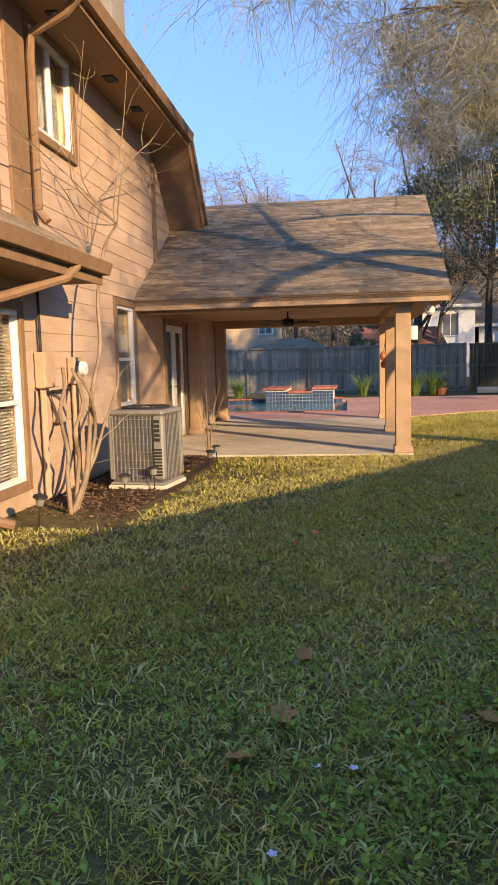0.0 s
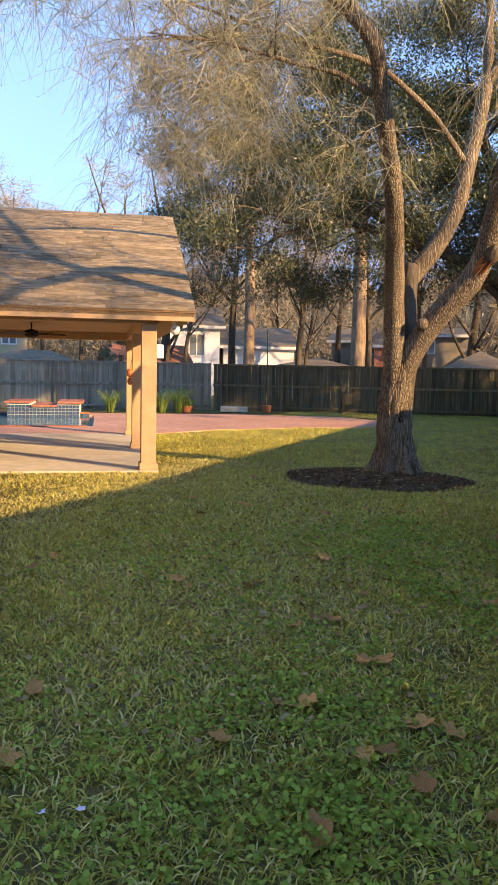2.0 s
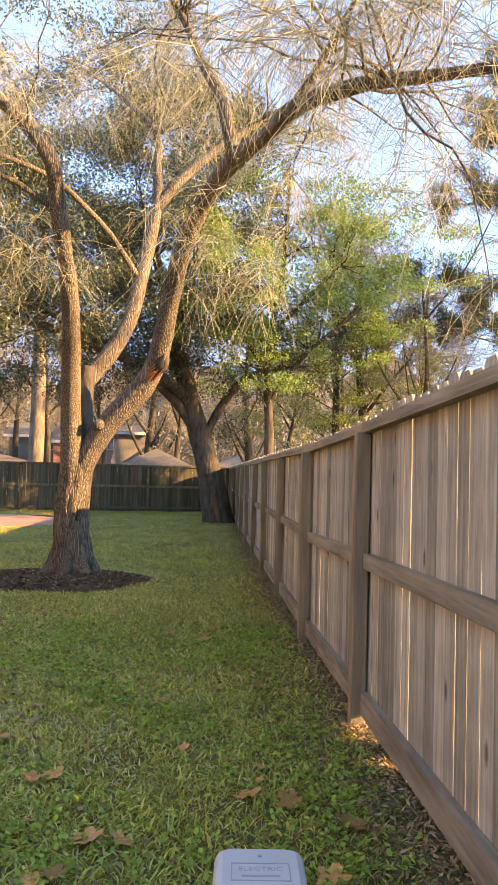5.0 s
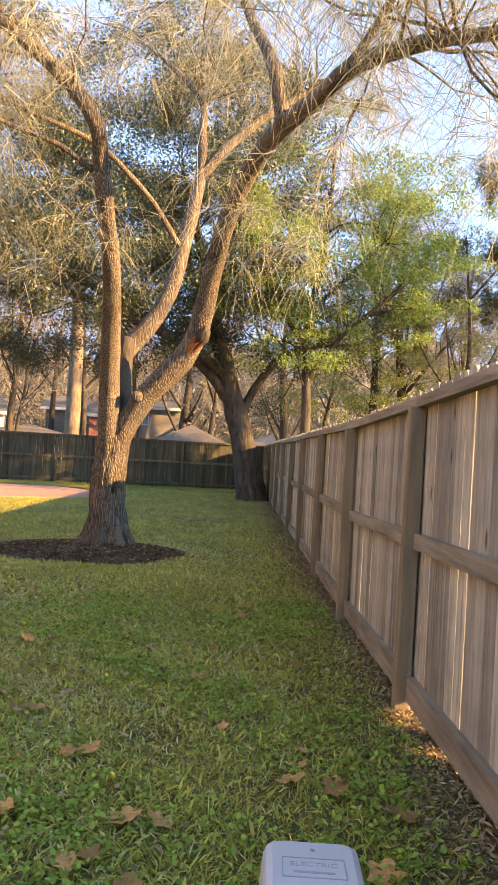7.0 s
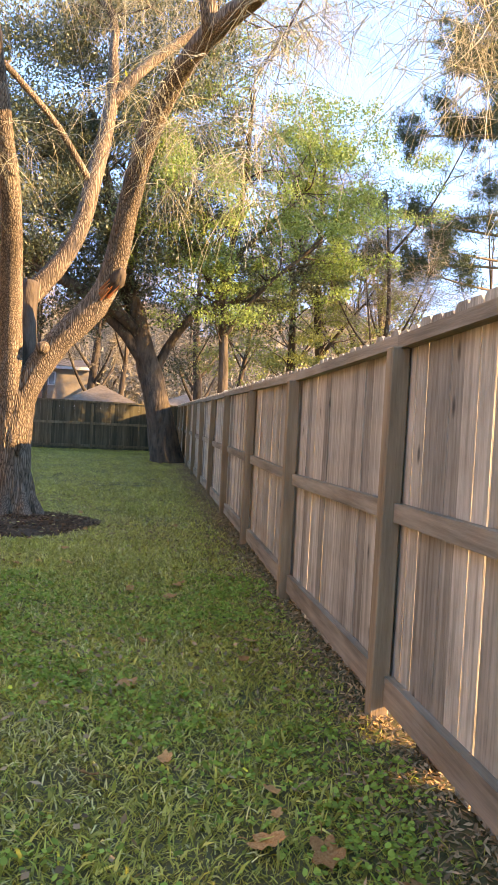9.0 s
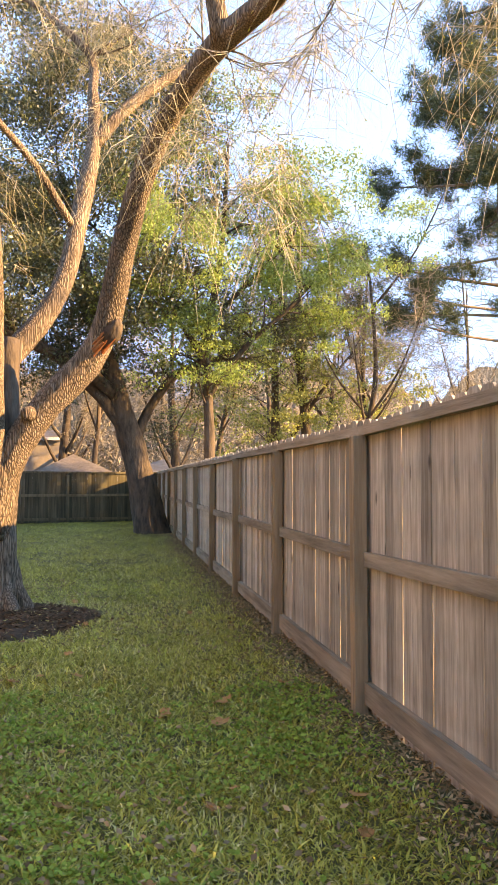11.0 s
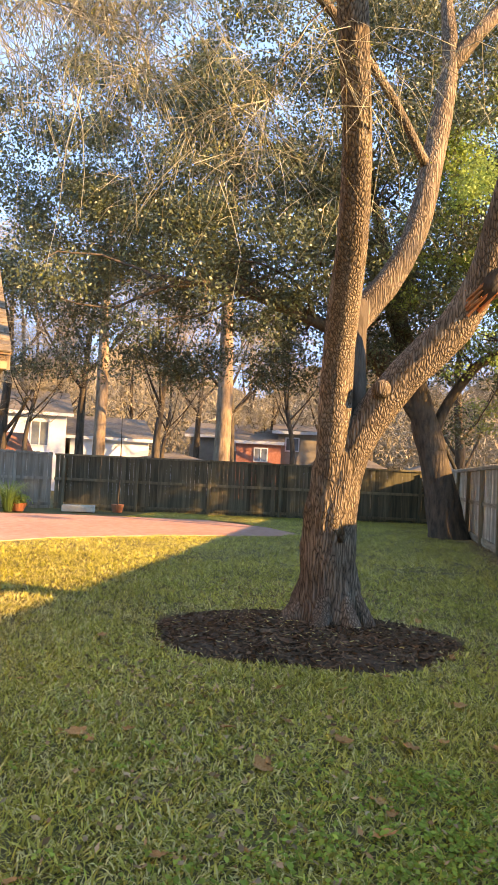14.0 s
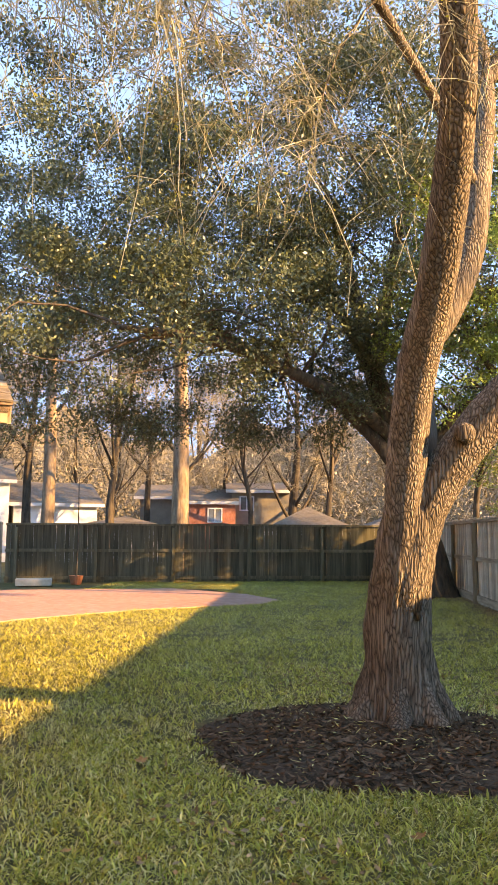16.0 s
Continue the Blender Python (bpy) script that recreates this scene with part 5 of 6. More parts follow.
far_house(-21.8, 44, 28, 5.0, 8, 4.6, 1.4, M_whitewall, "white two-storey house behind the bare trees", [(0.6, 1.5, 2.6, 3.9), (-1.6, -0.7, 2.6, 3.9)])
far_house(-17.6, 47, 28, 4.6, 8, 3.4, 1.3, M_whitewall, "pale garage wing beside the white house", gable=True)
far_house(-8.9, 48, 8, 2.6, 8, 3.5, 0.9, M_redbrick, "red brick gable of a neighbouring house", [(-0.2, 0.5, 2.3, 3.0)], over=0.2)
far_house(-6.2, 49, 8, 3.4, 8, 4.2, 0.6, M_greywall, "brown two-storey house with a small window", [(-1.2, -0.5, 3.0, 3.7)])
far_house(-12.0, 52, 8, 4.0, 8, 4.0, 0.9, M_greywall, "dark brown house behind tall pines", [(0.6, 1.2, 3.0, 3.7)])
far_house(-3.2, 41, 6, 4.0, 5, 1.9, 1.05, M_greywall, "low brown shed with a pitched shingle roof", gable=False)
far_house(1.6, 44, 6, 4.5, 5, 1.9, 0.9, M_tanwall, "low tan house with a shingle roof", gable=False)
far_house(-13.5, 45, 8, 6.0, 6, 1.9, 0.7, M_whitewall, "low white ranch house behind the fence", gable=False)
far_house(-29.5, 33, 40, 7.0, 8, 4.6, 1.5, M_tanwall, "tan stucco house behind the grey fence", [(2.2, 2.9, 2.9, 3.9)])
far_house(-23.6, 31.5, 38, 5.2, 3.5, 1.8, 0.7, M_redbrick, "low outbuilding with a dark roof and red fascia", gable=False)
far_house(-19.5, 36, 38, 4.0, 5, 1.9, 1.1, M_whitewall, "white gabled garage behind the fence", roofm=M_rust)


# ---- utility box by the path ----
def utility_box():
    t = empty("utility_box", Matrix.Translation((0.345, 2.26, 0.035)) @ Matrix.Rotation(radians(-1.0), 4, "Z"), "grey plastic electric utility pedestal in the lawn", "utility box")
    b = MB()
    secs = [(-0.1, 0.150, 0.285, 0.03), (0.10, 0.143, 0.278, 0.03), (0.17, 0.138, 0.274, 0.035), (0.222, 0.134, 0.268, 0.04), (0.240, 0.127, 0.260, 0.04), (0.25, 0.110, 0.243, 0.03)]
    for z, hx, hy, c in secs:
        for cx, cy, a0 in ((hx - c, hy - c, 0), (-hx + c, hy - c, 90), (-hx + c, -hy + c, 180), (hx - c, -hy + c, 270)):
            for k in range(4):
                a = radians(a0 + k * 30)
                b.v.append((cx + c * math.cos(a), cy + c * math.sin(a), z))
    n = 16
    for s in range(len(secs) - 1):
        b.f += [(s * n + i, s * n + (i + 1) % n, s * n + n + (i + 1) % n, s * n + n + i) for i in range(n)]
    b.f += [tuple(range(n - 1, -1, -1)), tuple(range((len(secs) - 1) * n, len(secs) * n))]
    cov = part("cover", b, M_plastic, t)
    z = 0.2502
    for x0, x1, y0, y1 in ((-0.085, 0.085, 0.155, 0.158), (-0.085, 0.085, 0.06, 0.063), (-0.085, -0.082, 0.06, 0.158), (0.082, 0.085, 0.06, 0.158), (-0.088, 0.092, 0.005, 0.009), (-0.088, -0.085, -0.2, 0.009), (0.088, 0.092, -0.2, 0.009)):
        part("moulded_line", MB().box(x0, x1, y0, y1, z - 0.001, z + 0.0015), M_plasticdark, cov)
    for y in (0.2, -0.11):
        part("screw", MB().tube([(0.0, y, z - 0.002), (0.0, y, z + 0.003)], [0.008, 0.006], 10), M_plasticdark, cov)
    cu_ = bpy.data.curves.new("lettering", "FONT")
    cu_.body, cu_.size, cu_.align_x, cu_.align_y, cu_.extrude = "ELECTRIC", 0.03, "CENTER", "CENTER", 0.0008
    tmp = bpy.data.objects.new("tmp", cu_)
    scene.collection.objects.link(tmp)
    bpy.context.view_layer.update()
    me = bpy.data.meshes.new_from_object(tmp.evaluated_get(bpy.context.evaluated_depsgraph_get()))
    bpy.data.objects.remove(tmp)
    me.materials.clear()
    me.materials.append(M_plasticdark)
    part("lettering", me, M_plasticdark, cov, "embossed word", m=Matrix.Translation((0, 0.125, z)))
    part("lettering", MB().box(-0.055, 0.055, 0.083, 0.092, z - 0.001, z + 0.001), M_plasticdark, cov)


utility_box()


# ---- beside the house ----
def air_conditioner():
    t = empty("air_conditioner", Matrix.Translation((-6.35, 6.02, -0.07)) @ Matrix.Rotation(radians(25), 4, "Z"), "beige-grey outdoor condenser unit behind a wire grille", "air conditioner")
    S, H = 0.32, 0.88
    part("base_pad", MB().box(-S - .02, S + .02, -S - .02, S + .02, -0.05, 0.05, c=0.01), M_concrete, t, "concrete pad")
    part("coil", MB().box(-S + .03, S - .03, -S + .03, S - .03, 0.05, H - 0.05), M_fin, t)
    part("base_pan", MB().box(-S, S, -S, S, 0.05, 0.08, c=0.01), M_acgrey, t)
    part("top_panel", MB().box(-S - .01, S + .01, -S - .01, S + .01, H - 0.06, H, c=0.02), M_acgrey, t)
    part("corner_panel", MB().box(S - .12, S + .005, -S - .005, -S + .10, 0.11, H - 0.06, c=0.02), M_acgrey, t)
    for x, y in ((-S, -S), (-S, S - .05), (S - .05, S - .05)):
        part("corner_post", MB().box(x, x + .05, y, y + .05, 0.11, H - 0.06, c=0.008), M_acgrey, t)
    for i in range(9):
        part("louvre", MB().box(S - .11, S - .01, -S - .012, -S - .004, 0.16 + i * 0.035, 0.178 + i * 0.035), M_dark, t)
    for i in range(5):
        part("nameplate_bar", MB().box(S - .095, S - .03, -S - .011, -S - .004, H - 0.14 - i * 0.05, H - 0.105 - i * 0.05), M_dark, t)
    for i in range(8):
        z = 0.15 + i * 0.09
        part("grille_wire", MB().tube([(-S - .004, -S - .004, z), (S - .12, -S - .004, z)], [0.003, 0.003], 5), M_acgrey, t)
        part("grille_wire", MB().tube([(S + .004, -S + .1, z), (S + .004, S, z)], [0.003, 0.003], 5), M_acgrey, t)
    for i in range(11):
        x = -S + 0.05 + i * 0.046
        part("grille_wire", MB().tube([(x, -S - .004, 0.1), (x, -S - .004, H - .06)], [0.0025, 0.0025], 5), M_acgrey, t)
    for i in range(12):
        y = -S + 0.13 + i * 0.042
        part("grille_wire", MB().tube([(S + .004, y, 0.1), (S + .004, y, H - .06)], [0.0025, 0.0025], 5), M_acgrey, t)
    ring = [(0.27 * math.cos(a), 0.27 * math.sin(a), H + 0.02) for a in np.linspace(0, 2 * math.pi, 25)]
    part("fan_guard", MB().tube(ring, [0.012] * 25, 6), M_dark, t)
    for k in range(8):
        a = k * math.pi / 8
        part("guard_spoke", MB().tube([(0.27 * math.cos(a), 0.27 * math.sin(a), H + 0.022), (0, 0, H + 0.04), (-0.27 * math.cos(a), -0.27 * math.sin(a), H + 0.022)], [0.005] * 3, 5), M_dark, t)


air_conditioner()


def on_house(u, v, z=0.0):
    return HOUSE @ Matrix.Translation((u, v, z))


box = empty("meter_cabinet", on_house(WU + 0.008, -4.0, 1.1), "tan-painted meter panel with conduits on the wall", "electric panel")
part("body", MB().box(0, 0.11, -0.13, 0.13, 0, 0.36, c=0.01), M_sidingwall, box)
part("door", MB().box(0.11, 0.12, -0.12, 0.12, 0.01, 0.35, c=0.003), M_sidingwall, box)
for o in (-0.06, 0.0):
    part("conduit", MB().tube([(0.04, o, -1.12), (0.04, o, 0)], [0.02, 0.02], 8), M_sidingwall, box)
part("conduit", MB().tube([(0.04, -0.04, 0.36), (0.04, -0.04, 1.02)], [0.016, 0.016], 8), M_dark, box)
mt = empty("electric_meter", on_house(WU + 0.008, -3.12, 1.11), "round glass electric meter on a grey socket", "electric meter")
part("socket", MB().box(0, 0.09, -0.12, 0.12, 0, 0.30, c=0.01), M_sidingwall, mt)
part("ring", MB().tube([(0.09, 0, 0.17), (0.12, 0, 0.17)], [0.092, 0.088], 20), M_acgrey, mt, "grey metal ring")
part("dial_glass", MB().tube([(0.12, 0, 0.17), (0.17, 0, 0.17), (0.185, 0, 0.17)], [0.082, 0.078, 0.05], 20), M_white, mt, "pale dial under glass")
part("conduit", MB().tube([(0.04, -0.05, -1.1), (0.04, -0.05, 0)], [0.025, 0.025], 8), M_sidingwall, mt)
part("conduit", MB().tube([(0.04, 0.05, -1.1), (0.04, 0.05, 0)], [0.018, 0.018], 8), M_dark, mt)
jb = empty("junction_box", on_house(WU + 0.008, -3.62, 0.72), "small tan box on the siding", "junction box")
part("body", MB().box(0, 0.08, -0.1, 0.1, 0, 0.30, c=0.008), M_sidingwall, jb)
part("conduit", MB().tube([(0.04, -0.35, 0.33), (0.04, 0.35, 0.34)], [0.016, 0.016], 8), M_dark, jb)

# planting bed along the wall
bed2 = MB()
prof = [(WU, -5.3), (WU + 0.55, -5.35), (WU + 0.95, -4.9), (WU + 1.1, -4.2), (WU + 1.25, -3.2), (WU + 1.2, -2.2), (WU + 1.25, -1.2), (WU + 1.1, -0.6), (WU + 0.9, -0.37), (WU, -0.37)]
bed2.prism([(u, v, -0.16) for u, v in prof], (0, 0, 0.10))
wbed = tagged(part("planting_bed", bed2, M_mulchbed, m=HOUSE), "dark mulch planting bed along the house wall", "planting bed", kind="stuff")


def in_wall_bed(n):
    return np.stack([rng.uniform(WU, WU + 1.1, n), rng.uniform(-5.2, -0.4, n), np.zeros(n)], 1)


chips(5000, in_wall_bed, lambda x, y: -0.065 + 0 * x, wbed)

# bare crape myrtle in front of the wall
M_myrtle = mat("smooth_bark", (0.20, 0.135, 0.085), (0.35, 0.255, 0.165), 8, (1, 1, 0.3), bump=0.3)
cm = empty("bare_shrub_tree", Matrix.Translation((-5.69, 4.42, -0.06)), "leafless multi-stemmed crape myrtle against the wall", "tree")
rc = random.Random(77)


def wall_pt(u, v, z):
    p = HOUSE @ Vector((WU + u, v, z)) - Vector((-5.69, 4.42, -0.06))
    return tuple(p)


STEMS = (([(-4.68, -0.14), (-4.32, 0.20), (-4.03, 0.44), (-3.85, 0.79), (-3.87, 1.12), (-3.63, 1.54), (-3.46, 2.05), (-3.16, 2.59), (-2.86, 2.88)], 0.030, 0.015),
         ([(-4.69, -0.13), (-4.70, 0.34), (-4.51, 0.50), (-4.75, 0.90), (-4.72, 1.12), (-4.64, 1.30)], 0.024, 0.016),
         ([(-4.62, -0.15), (-4.35, 0.20), (-4.25, 0.43), (-4.49, 0.69), (-4.21, 0.98), (-4.31, 1.29)], 0.024, 0.016),
         ([(-4.45, -0.05), (-3.92, 0.30), (-3.82, 0.71), (-4.07, 1.05), (-4.23, 1.25)], 0.022, 0.015),
         ([(-4.60, -0.11), (-3.81, 0.37), (-3.69, 0.65), (-3.07, 1.05), (-2.82, 1.32)], 0.022, 0.012))
stems = []
for k_, (line, ra, rb_) in enumerate(STEMS):
    pts = [wall_pt(0.5 + 0.04 * math.sin(i * 1.7 + k_), v, z) for i, (v, z) in enumerate(line)]
    stems.append(smooth_line(pts, [ra + (rb_ - ra) * i / (len(pts) - 1) for i in range(len(pts))], 0.12))
top = Vector(stems[0][0][-1])
FAN = ([(-2.6, 3.1), (-2.35, 4.19), (-2.39, 5.08)], [(-1.89, 3.7), (-0.75, 4.4), (-0.19, 4.89)], [(-3.24, 2.85), (-4.16, 2.99), (-4.94, 3.09)], [(-3.52, 3.24), (-3.57, 3.79), (-3.52, 4.59)],
       [(-3.25, 3.26), (-4.73, 3.31), (-5.49, 3.29)], [(-2.3, 3.3), (-0.83, 3.84), (1.0, 4.41)], [(-2.75, 3.4), (-2.95, 4.1), (-2.8, 4.7)])
for k_, line in enumerate(FAN):
    pts = [top] + [Vector(wall_pt(0.42 - 0.05 * k_ + 0.10 * i, v, z)) for i, (v, z) in enumerate(line)]
    stems.append(smooth_line(pts, [0.010, 0.007, 0.005, 0.002], 0.15))
for l in stems:
    tube_part("stem", [l], M_myrtle, cm, 7, 0.45)
tagged(tube_part("twig", grow(stems[5:] + stems[4:5], 46, 0.7, 0.005, rc, 0.3, 0.3, 0.25, 0.12), M_twig, cm, 4), kind="stuff")


shrub = empty("bare_shrub", Matrix.Translation((-7.95, 8.75, -0.10)), "small leafless twiggy shrub by the patio", "shrub")
for k in range(7):
    a = k * 0.9
    h_ = rc.uniform(0.8, 1.25)
    l = smooth_line([(0.03 * math.cos(a), 0.03 * math.sin(a), -0.03), (0.10 * math.cos(a), 0.10 * math.sin(a), h_ * 0.5), (0.28 * math.cos(a), 0.28 * math.sin(a), h_)], [0.009, 0.006, 0.002], 0.12)
    tube_part("stem", [l], M_myrtle, shrub, 5)
    tagged(tube_part("twig", grow([l], 6, 0.4, 0.003, rc, 0.3, 0.3, 0.2, 0.1), M_twig, shrub, 3), kind="stuff")


def path_light(x, y, tilt):
    t = empty("path_light", Matrix.Translation((x, y, float(ground_z(x, y)))) @ Matrix.Rotation(radians(tilt), 4, "Y"), "small dark solar path light on a stake", "garden light", "path lights along the bed")
    part("stake", MB().tube([(0, 0, -0.05), (0, 0, 0.2)], [0.007, 0.007], 6), M_dark, t)
    part("lens", MB().tube([(0, 0, 0.2), (0, 0, 0.27)], [0.03, 0.045], 10), M_acgrey, t)
    part("cap", MB().tube([(0, 0, 0.27), (0, 0, 0.285), (0, 0, 0.30)], [0.065, 0.06, 0.02], 12), M_dark, t)


for x, y, tl in ((-5.75, 5.15, 2), (-5.95, 5.75, -4), (-6.6, 7.3, 8), (-6.85, 7.75, -6), (-5.35, 3.85, 10)):
    path_light(x, y, tl)

# patio fittings
fan = empty("ceiling_fan", on_house(-2.0, 3.2, 2.2), "dark bronze ceiling fan under the patio roof", "ceiling fan")
part("rod", MB().tube([(0, 0, 0.01), (0, 0, -0.14)], [0.015, 0.015], 8), M_dark, fan)
part("motor", MB().tube([(0, 0, -0.12), (0, 0, -0.15), (0, 0, -0.24), (0, 0, -0.27)], [0.05, 0.12, 0.12, 0.06], 16), M_dark, fan)
for k in range(5):
    a = 2 * math.pi * k / 5 + 0.3
    part("blade", MB().box(0.12, 0.62, -0.065, 0.065, -0.004, 0.004, Matrix.Translation((0, 0, -0.2)) @ Matrix.Rotation(a, 4, "Z") @ Matrix.Rotation(0.2, 4, "X"), c=0.002), M_dark, fan)
orn = empty("hanging_ornament", on_house(-0.225, 3.14, 1.15), "dark red ornament hanging on a patio post", "ornament")
part("body", MB().ball((0, 0, 0.02), 0.055, 6, 10, 1.3).ball((0, 0, 0.17), 0.07, 6, 10, 1.2), M_redpot, orn)
part("cord", MB().tube([(0, 0, 0.24), (0.03, 0, 0.42)], [0.004, 0.004], 5), M_dark, orn)
fl = empty("flood_light", on_house(0.28, -0.05, 2.1), "white round flood light under the eave", "lamp")
part("mount", MB().tube([(0, 0, 0), (0, 0, -0.06)], [0.04, 0.03], 10), M_white, fl)
part("lamp_head", MB().ball((0.02, 0, -0.13), 0.075, 6, 12), M_white, fl)
jx = empty("junction_box", on_house(0.03, -0.02, 1.55), "pale box fixed to the patio post", "electric box")
part("body", MB().box(0, 0.10, -0.08, 0.08, 0, 0.2, c=0.008), M_white, jx)

# spa and pool edge
spa = empty("spa", HOUSE @ Matrix.Translation((-0.2, 3.55, 0)), "raised tiled spa with red brick coping at the pool", "spa")
part("wall", MB().box(-3.4, -2.7, 9.9, 11.9, -0.5, 0.30).box(-2.698, -1.902, 9.9, 11.9, -0.5, 0.19).box(-1.9, -1.2, 9.9, 11.9, -0.5, 0.30), M_grout, spa)
tb = MB()
for i in range(20):
    for j in range(3 if 6 < i < 13 else 4):
        tb.box(-3.4 + 0.11 * i + 0.006, -3.4 + 0.11 * (i + 1) - 0.006, 9.888, 9.9, -0.15 + j * 0.102, -0.15 + (j + 1) * 0.102 - 0.012)
tagged(part("tile", tb, M_tile, spa, "dark blue glazed tile"), kind="stuff")
for i in range(12):
    part("coping_brick", MB().box(-3.48 + i * 0.2, -3.29 + i * 0.2, 9.8, 11.95, 0.19 if 4 <= i < 8 else 0.30, 0.25 if 4 <= i < 8 else 0.36, c=0.01), M_coping, spa)
cop = empty("pool_coping", HOUSE, "red brick coping with dark tile along the water", "coping")
cop["kind"] = "structure"
for i in range(42):
    part("coping_brick", MB().box(pu0 + i * 0.2, pu0 + 0.19 + i * 0.2, pv0 - 0.28, pv0 + 0.03, -0.087, -0.068, c=0.005), M_coping, cop)
for i in range(42):
    part("coping_brick", MB().box(pu0 + i * 0.2, pu0 + 0.19 + i * 0.2, pv1 - 0.03, pv1 + 0.28, -0.05, -0.0, c=0.008), M_coping, cop)
    part("tile", MB().box(pu0 + i * 0.2, pu0 + 0.19 + i * 0.2, pv1 - 0.02, pv1 + 0.2, -0.3, -0.055), M_tile, cop)


def grass_clump(x, y, h, n, label, material):
    """Arching blades from one root."""
    t = empty("shrub", Matrix.Translation((x, y, -0.10)), label, "shrub")
    tris = []
    r = random.Random(int(x * 10))
    for _ in range(n):
        a, l = r.uniform(0, 6.28), h * r.uniform(0.6, 1.2)
        d = Vector((math.cos(a), math.sin(a), 0))
        s = Vector((-d.y, d.x, 0)) * 0.012
        p = d * r.uniform(0, 0.12)
        pts = [p, p + d * l * 0.18 + Vector((0, 0, l * 0.6)), p + d * l * 0.5 + Vector((0, 0, l * 0.85)), p + d * l * 0.8 + Vector((0, 0, l * 0.7))]
        for i in range(3):
            w0, w1 = 1 - i * 0.3, 1 - (i + 1) * 0.3
            tris.append((pts[i] - s * w0, pts[i] + s * w0, pts[i + 1] + s * w1, pts[i + 1] - s * w1))
    part("leaf_blade", soup("blades", np.array(tris), 4, material), material, t)


for u, v, h in ((-5.6, 15.9, 0.9), (-4.9, 16.2, 0.7), (-0.4, 16.0, 0.8), (0.6, 16.1, 0.9), (1.4, 15.9, 0.8), (2.0, 16.2, 0.9)):
    p = HOUSE @ Vector((u, v, 0))
    grass_clump(p.x, p.y, h, 160, "strappy green clump beside the pool fence", M_greenleaf)
palm = empty("palm", Matrix.Translation((-18.3, 31.0, -0.12)), "short dark fan palm behind the fence", "palm")
part("trunk", MB().tube([(0, 0, 0), (0, 0, 2.2)], [0.16, 0.12], 8), M_bark2, palm)
q = []
rp = random.Random(4)
for k in range(26):
    a, e = rp.uniform(0, 6.28), rp.uniform(-0.4, 1.3)
    d = Vector((math.cos(a) * math.cos(e), math.sin(a) * math.cos(e), math.sin(e)))
    for j in range(9):
        s = d.orthogonal().normalized() * (j - 4) * 0.11
        f = Vector((0, 0, 2.2)) + d * 0.55
        tip = f + (d * 0.6 + s * 1.0)
        w = Vector((0, 0, 0.02))
        q.append((f - w, f + w, tip + w * 0.2, tip - w * 0.2))
part("fronds", soup("fronds", np.array(q), 4, M_oakleaf), M_oakleaf, palm)

# potted sapling on the deck
pot = empty("potted_sapling", Matrix.Translation((-9.85, 27.45, -0.10)), "thin staked sapling in a terracotta pot", "potted plant")
part("pot", MB().tube([(0, 0, 0), (0, 0, 0.02), (0, 0, 0.22), (0, 0, 0.26), (0, 0, 0.24)], [0.14, 0.15, 0.2, 0.21, 0.17], 14), M_redpot, pot)
part("stem", MB().tube([(0, 0, 0.1), (0.03, 0, 1.4), (0, 0, 3.1)], [0.03, 0.024, 0.01], 6), M_bark2, pot)
pot2 = empty("plant_pot", Matrix.Translation((-12.1, 25.2, -0.09)), "terracotta pot with a low green plant", "plant pot")
part("pot", MB().tube([(0, 0, 0), (0, 0, 0.2), (0, 0, 0.24)], [0.16, 0.24, 0.25], 14), M_redpot, pot2)
lf = rng.normal(size=(300, 3)) * np.array([0.16, 0.16, 0.1]) + np.array([0, 0, 0.33])
part("foliage", leaf_soup("foliage", lf, 0.12, 0.06, M_greenleaf), M_greenleaf, pot2)
ped = empty("stone_block", Matrix.Translation((-10.8, 26.6, -0.09)) @ Matrix.Rotation(radians(20), 4, "Z"), "low grey concrete block on the deck", "block")
part("block", MB().box(-0.5, 0.5, -0.25, 0.25, 0, 0.2, c=0.015), M_concrete, ped)


# ---- dead leaves on the lawn ----
M_litter = mat("leaf_litter", (0.20, 0.115, 0.055), (0.44, 0.29, 0.15), 6, vary=0.55, island=True, bump=0)
def leaf_mesh(seed):
    """A curled, lobed dead leaf."""
    r = random.Random(seed)
    b = MB()
    lobes = 5
    rim = []
    for i in range(lobes * 4):
        a = 2 * math.pi * i / (lobes * 4)
        rad = 0.68 + 0.32 * abs(math.cos(a * lobes / 2)) ** 1.5 + r.uniform(-0.12, 0.12)
        x, y = rad * math.cos(a), rad * math.sin(a) * 0.8
        rim.append((x, y, 0.30 * x * x + 0.25 * y * y * r.uniform(0.3, 1.4) + r.uniform(-0.05, 0.08)))
    n = len(rim)
    b.v = [(0, 0, 0.03)] + [(x * 0.5, y * 0.5, z * 0.35 + 0.02) for x, y, z in rim] + rim
    b.f = [(0, 1 + i, 1 + (i + 1) % n) for i in range(n)] + [(1 + i, 1 + n + i, 1 + n + (i + 1) % n, 1 + (i + 1) % n) for i in range(n)]
    b.tube([(-1.0, 0, 0.25), (-1.4, 0.1, 0.3), (-1.7, 0.05, 0.2)], [0.03, 0.025, 0.02], 4)
    return b.mesh("dead_leaf", M_dead, True)


leaf_kinds = [leaf_mesh(s) for s in range(6)]
rl = random.Random(15)


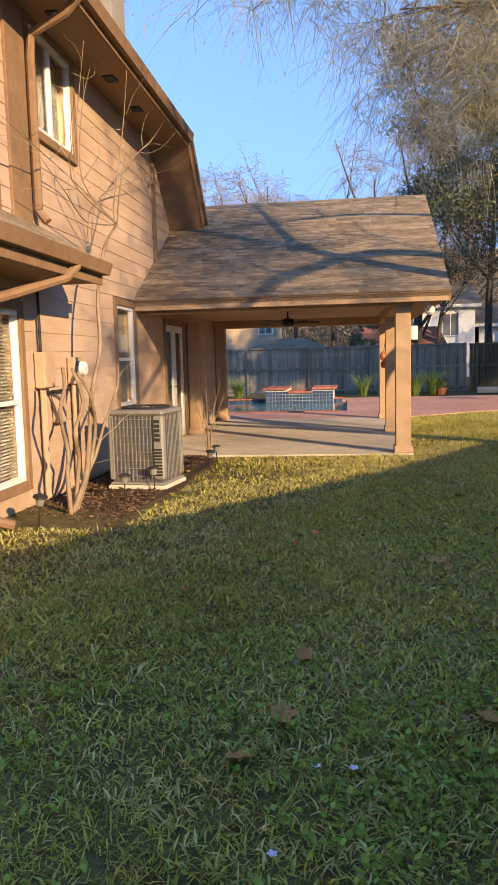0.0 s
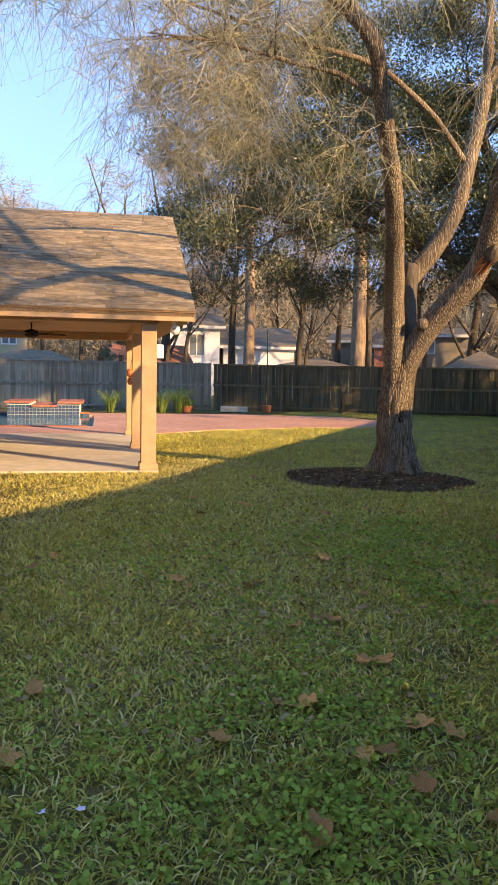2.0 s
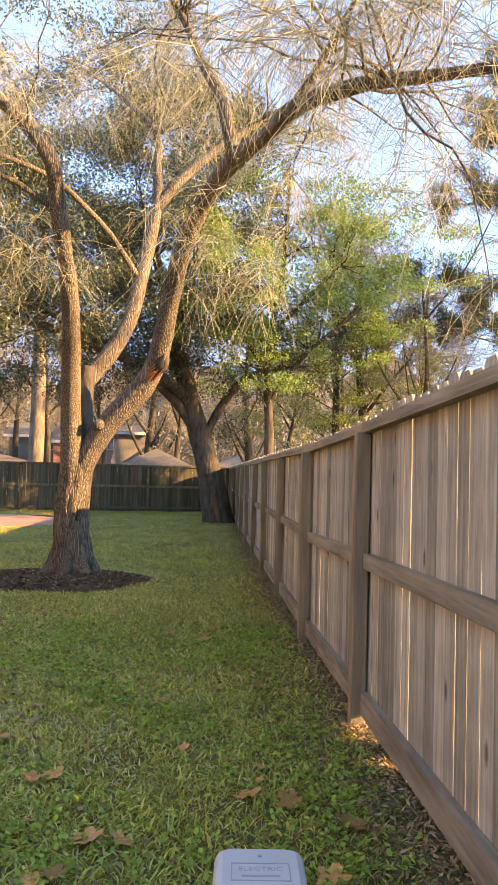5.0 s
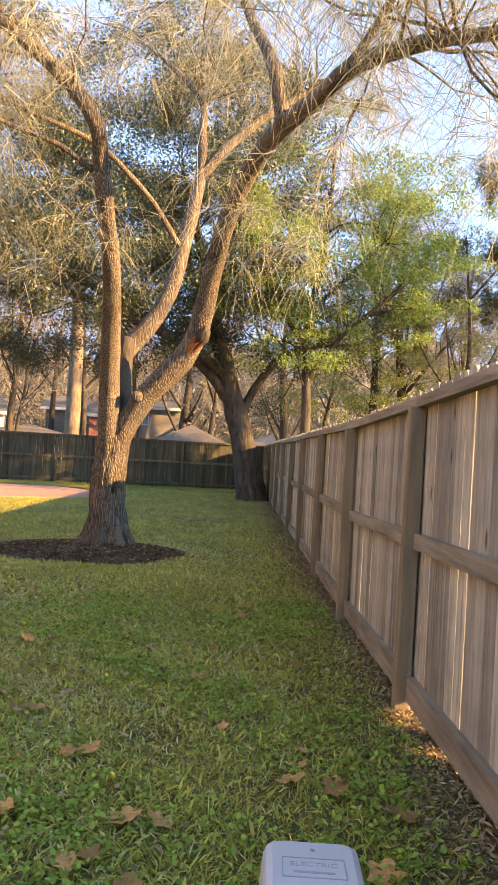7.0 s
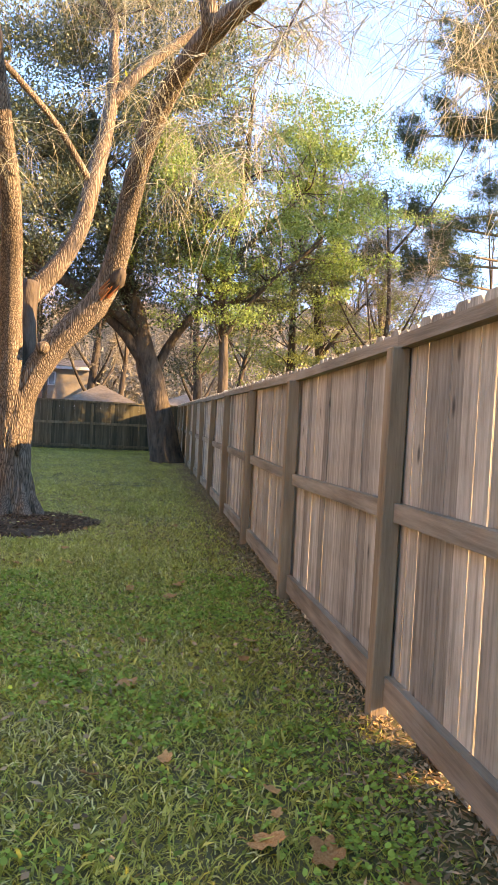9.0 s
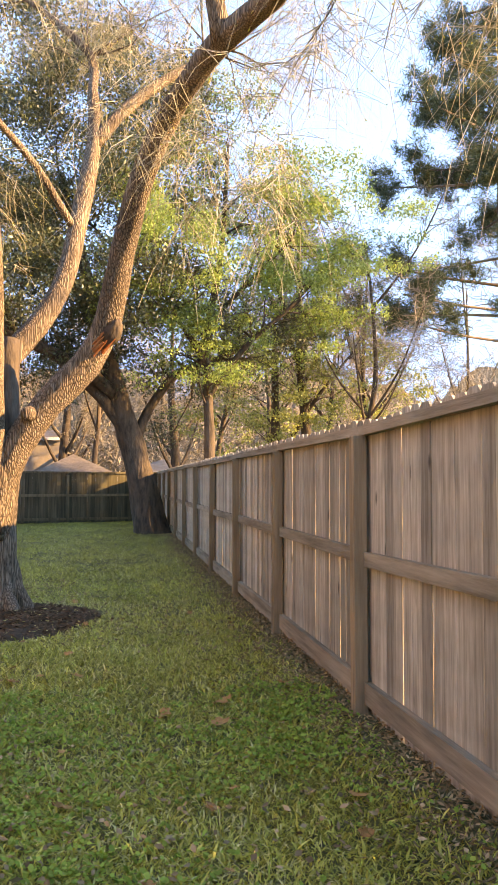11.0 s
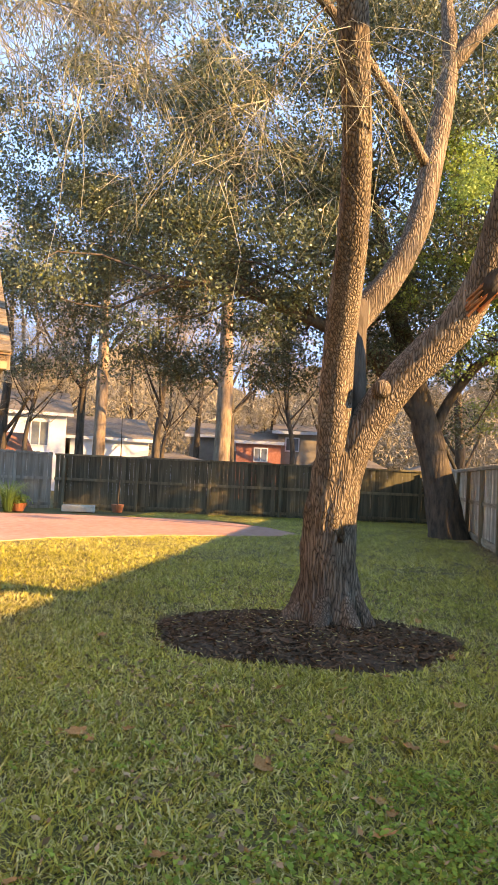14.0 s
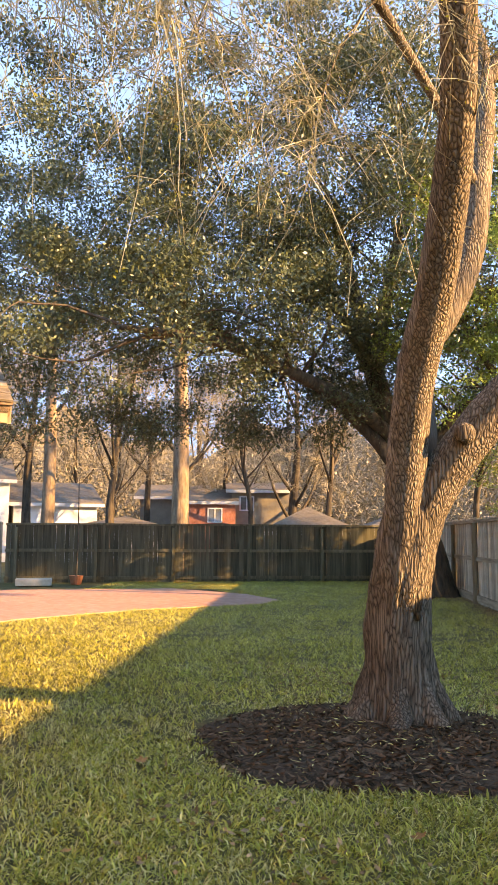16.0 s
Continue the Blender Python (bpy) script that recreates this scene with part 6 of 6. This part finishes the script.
def dead_leaf(x, y, size, label="curled brown dead leaf lying on the grass"):
    z = float(ground_z(x, y))
    ob = new("dead_leaf", leaf_kinds[rl.randrange(6)])
    ob.matrix_basis = Matrix.Translation((x, y, z + 0.036)) @ Euler((rl.uniform(-.35, .35), rl.uniform(-.35, .35), rl.uniform(0, 6.28))).to_matrix().to_4x4() @ Matrix.Scale(size, 4)
    return tagged(ob, label, "leaf", "dead leaves on the lawn")


DEAD = [(0.37, 3.57), (-0.18, 2.68), (0.63, 2.84), (-0.14, 3.12), (-0.27, 3.14), (-0.4, 2.79), (-0.81, 3.08), (-1.01, 4.28), (-0.63, 3.75), (-1.47, 5.83), (-0.72, 6.01), (-0.14, 5.1), (-0.38, 5.26), (0.54, 3.5), (0.77, 3.28), (0.06, 2.55), (-0.24, 4.06), (-1.63, 4.78), (0.1, 7.12), (-0.42, 2.28), (-1.44, 1.93), (-1.81, 2.79), (-0.72, 3.13), (-1.53, 2.27), (-0.92, 2.7), (-1.6, 4.9), (-2.14, 4.74), (-1.42, 5.85), (-0.54, 3.78), (-0.93, 4.32), (-2.94, 7.95), (-2.22, 8.27), (-1.6, 8.26), (-1.95, 7.78), (-3.12, 7.23), (-3.6, 8.09), (0.17, 7.57), (-0.22, 7.35), (-1.26, 8.26), (-1.39, 7.24)]
for x, y in DEAD:
    dead_leaf(x, y, rl.uniform(0.05, 0.075))
dead_leaf(0.19, 1.98, 0.085, "large tan dead leaf lying against the utility box")
for _ in range(70):
    x, y = rl.uniform(-4.5, 1.0), rl.uniform(2.5, 12)
    if bool(on_lawn(np.array([x]), np.array([y]))[0]):
        dead_leaf(x, y, rl.uniform(0.025, 0.055))
# litter of small leaves at the foot of the fence
ly = 0.5 + 24 * rng.uniform(0, 1, 22000) ** 1.4
lx = fence_x(ly) - np.abs(rng.normal(0, 0.25, len(ly))) - 0.02 + 0.1 * rng.uniform(0, 1, len(ly))
part_l = leaf_soup("litter", np.stack([lx, ly, ground_z(lx, ly) + rng.uniform(0.008, 0.03, len(ly))], 1), 0.04, 0.012, M_litter, 0.55)
tagged(part("leaf_litter", part_l, M_litter), "brown leaf litter along the fence foot", "leaf litter", kind="stuff")
lx, ly = scatter(14000, -3.5, 1.0, 2.5, 14)
lx, ly = patchy(lx, ly, 0.9, -0.2)
part_l = leaf_soup("litter", np.stack([lx, ly, ground_z(lx, ly) + rng.uniform(0.03, 0.055, len(ly))], 1), 0.042, 0.022, M_litter, 0.6)
tagged(part("leaf_litter", part_l, M_litter), "small dry leaves strewn over the lawn", "leaf litter", kind="stuff")


# tiny pale blossoms in the lawn
def blossom(x, y):
    t = empty("wildflower", Matrix.Translation((x, y, float(ground_z(x, y)))), "tiny pale lilac wildflower in the grass", "flower", "wildflowers in the lawn")
    part("stalk", MB().tube([(0, 0, -0.01), (0.004, 0, 0.03), (0, 0, 0.055)], [0.0015, 0.0012, 0.001], 5), M_clover, t)
    for k in range(5):
        a = k * 2 * math.pi / 5
        d = Vector((math.cos(a), math.sin(a), 0))
        w = Vector((-d.y, d.x, 0)) * 0.006
        p = Vector((0, 0, 0.055))
        b = MB().prism([p, p + d * 0.010 + w + Vector((0, 0, 0.003)), p + d * 0.017 + Vector((0, 0, 0.004)), p + d * 0.010 - w + Vector((0, 0, 0.003))], (0, 0, 0.0008))
        part("petal", b, M_petal, t)


M_petal = mat("pale_petal", (0.62, 0.58, 0.72), (0.78, 0.75, 0.84), 40, bump=0, rough=0.6)
for x, y in ((-1.20, 2.02), (-1.10, 2.08), (-1.04, 1.59)):
    blossom(x, y)
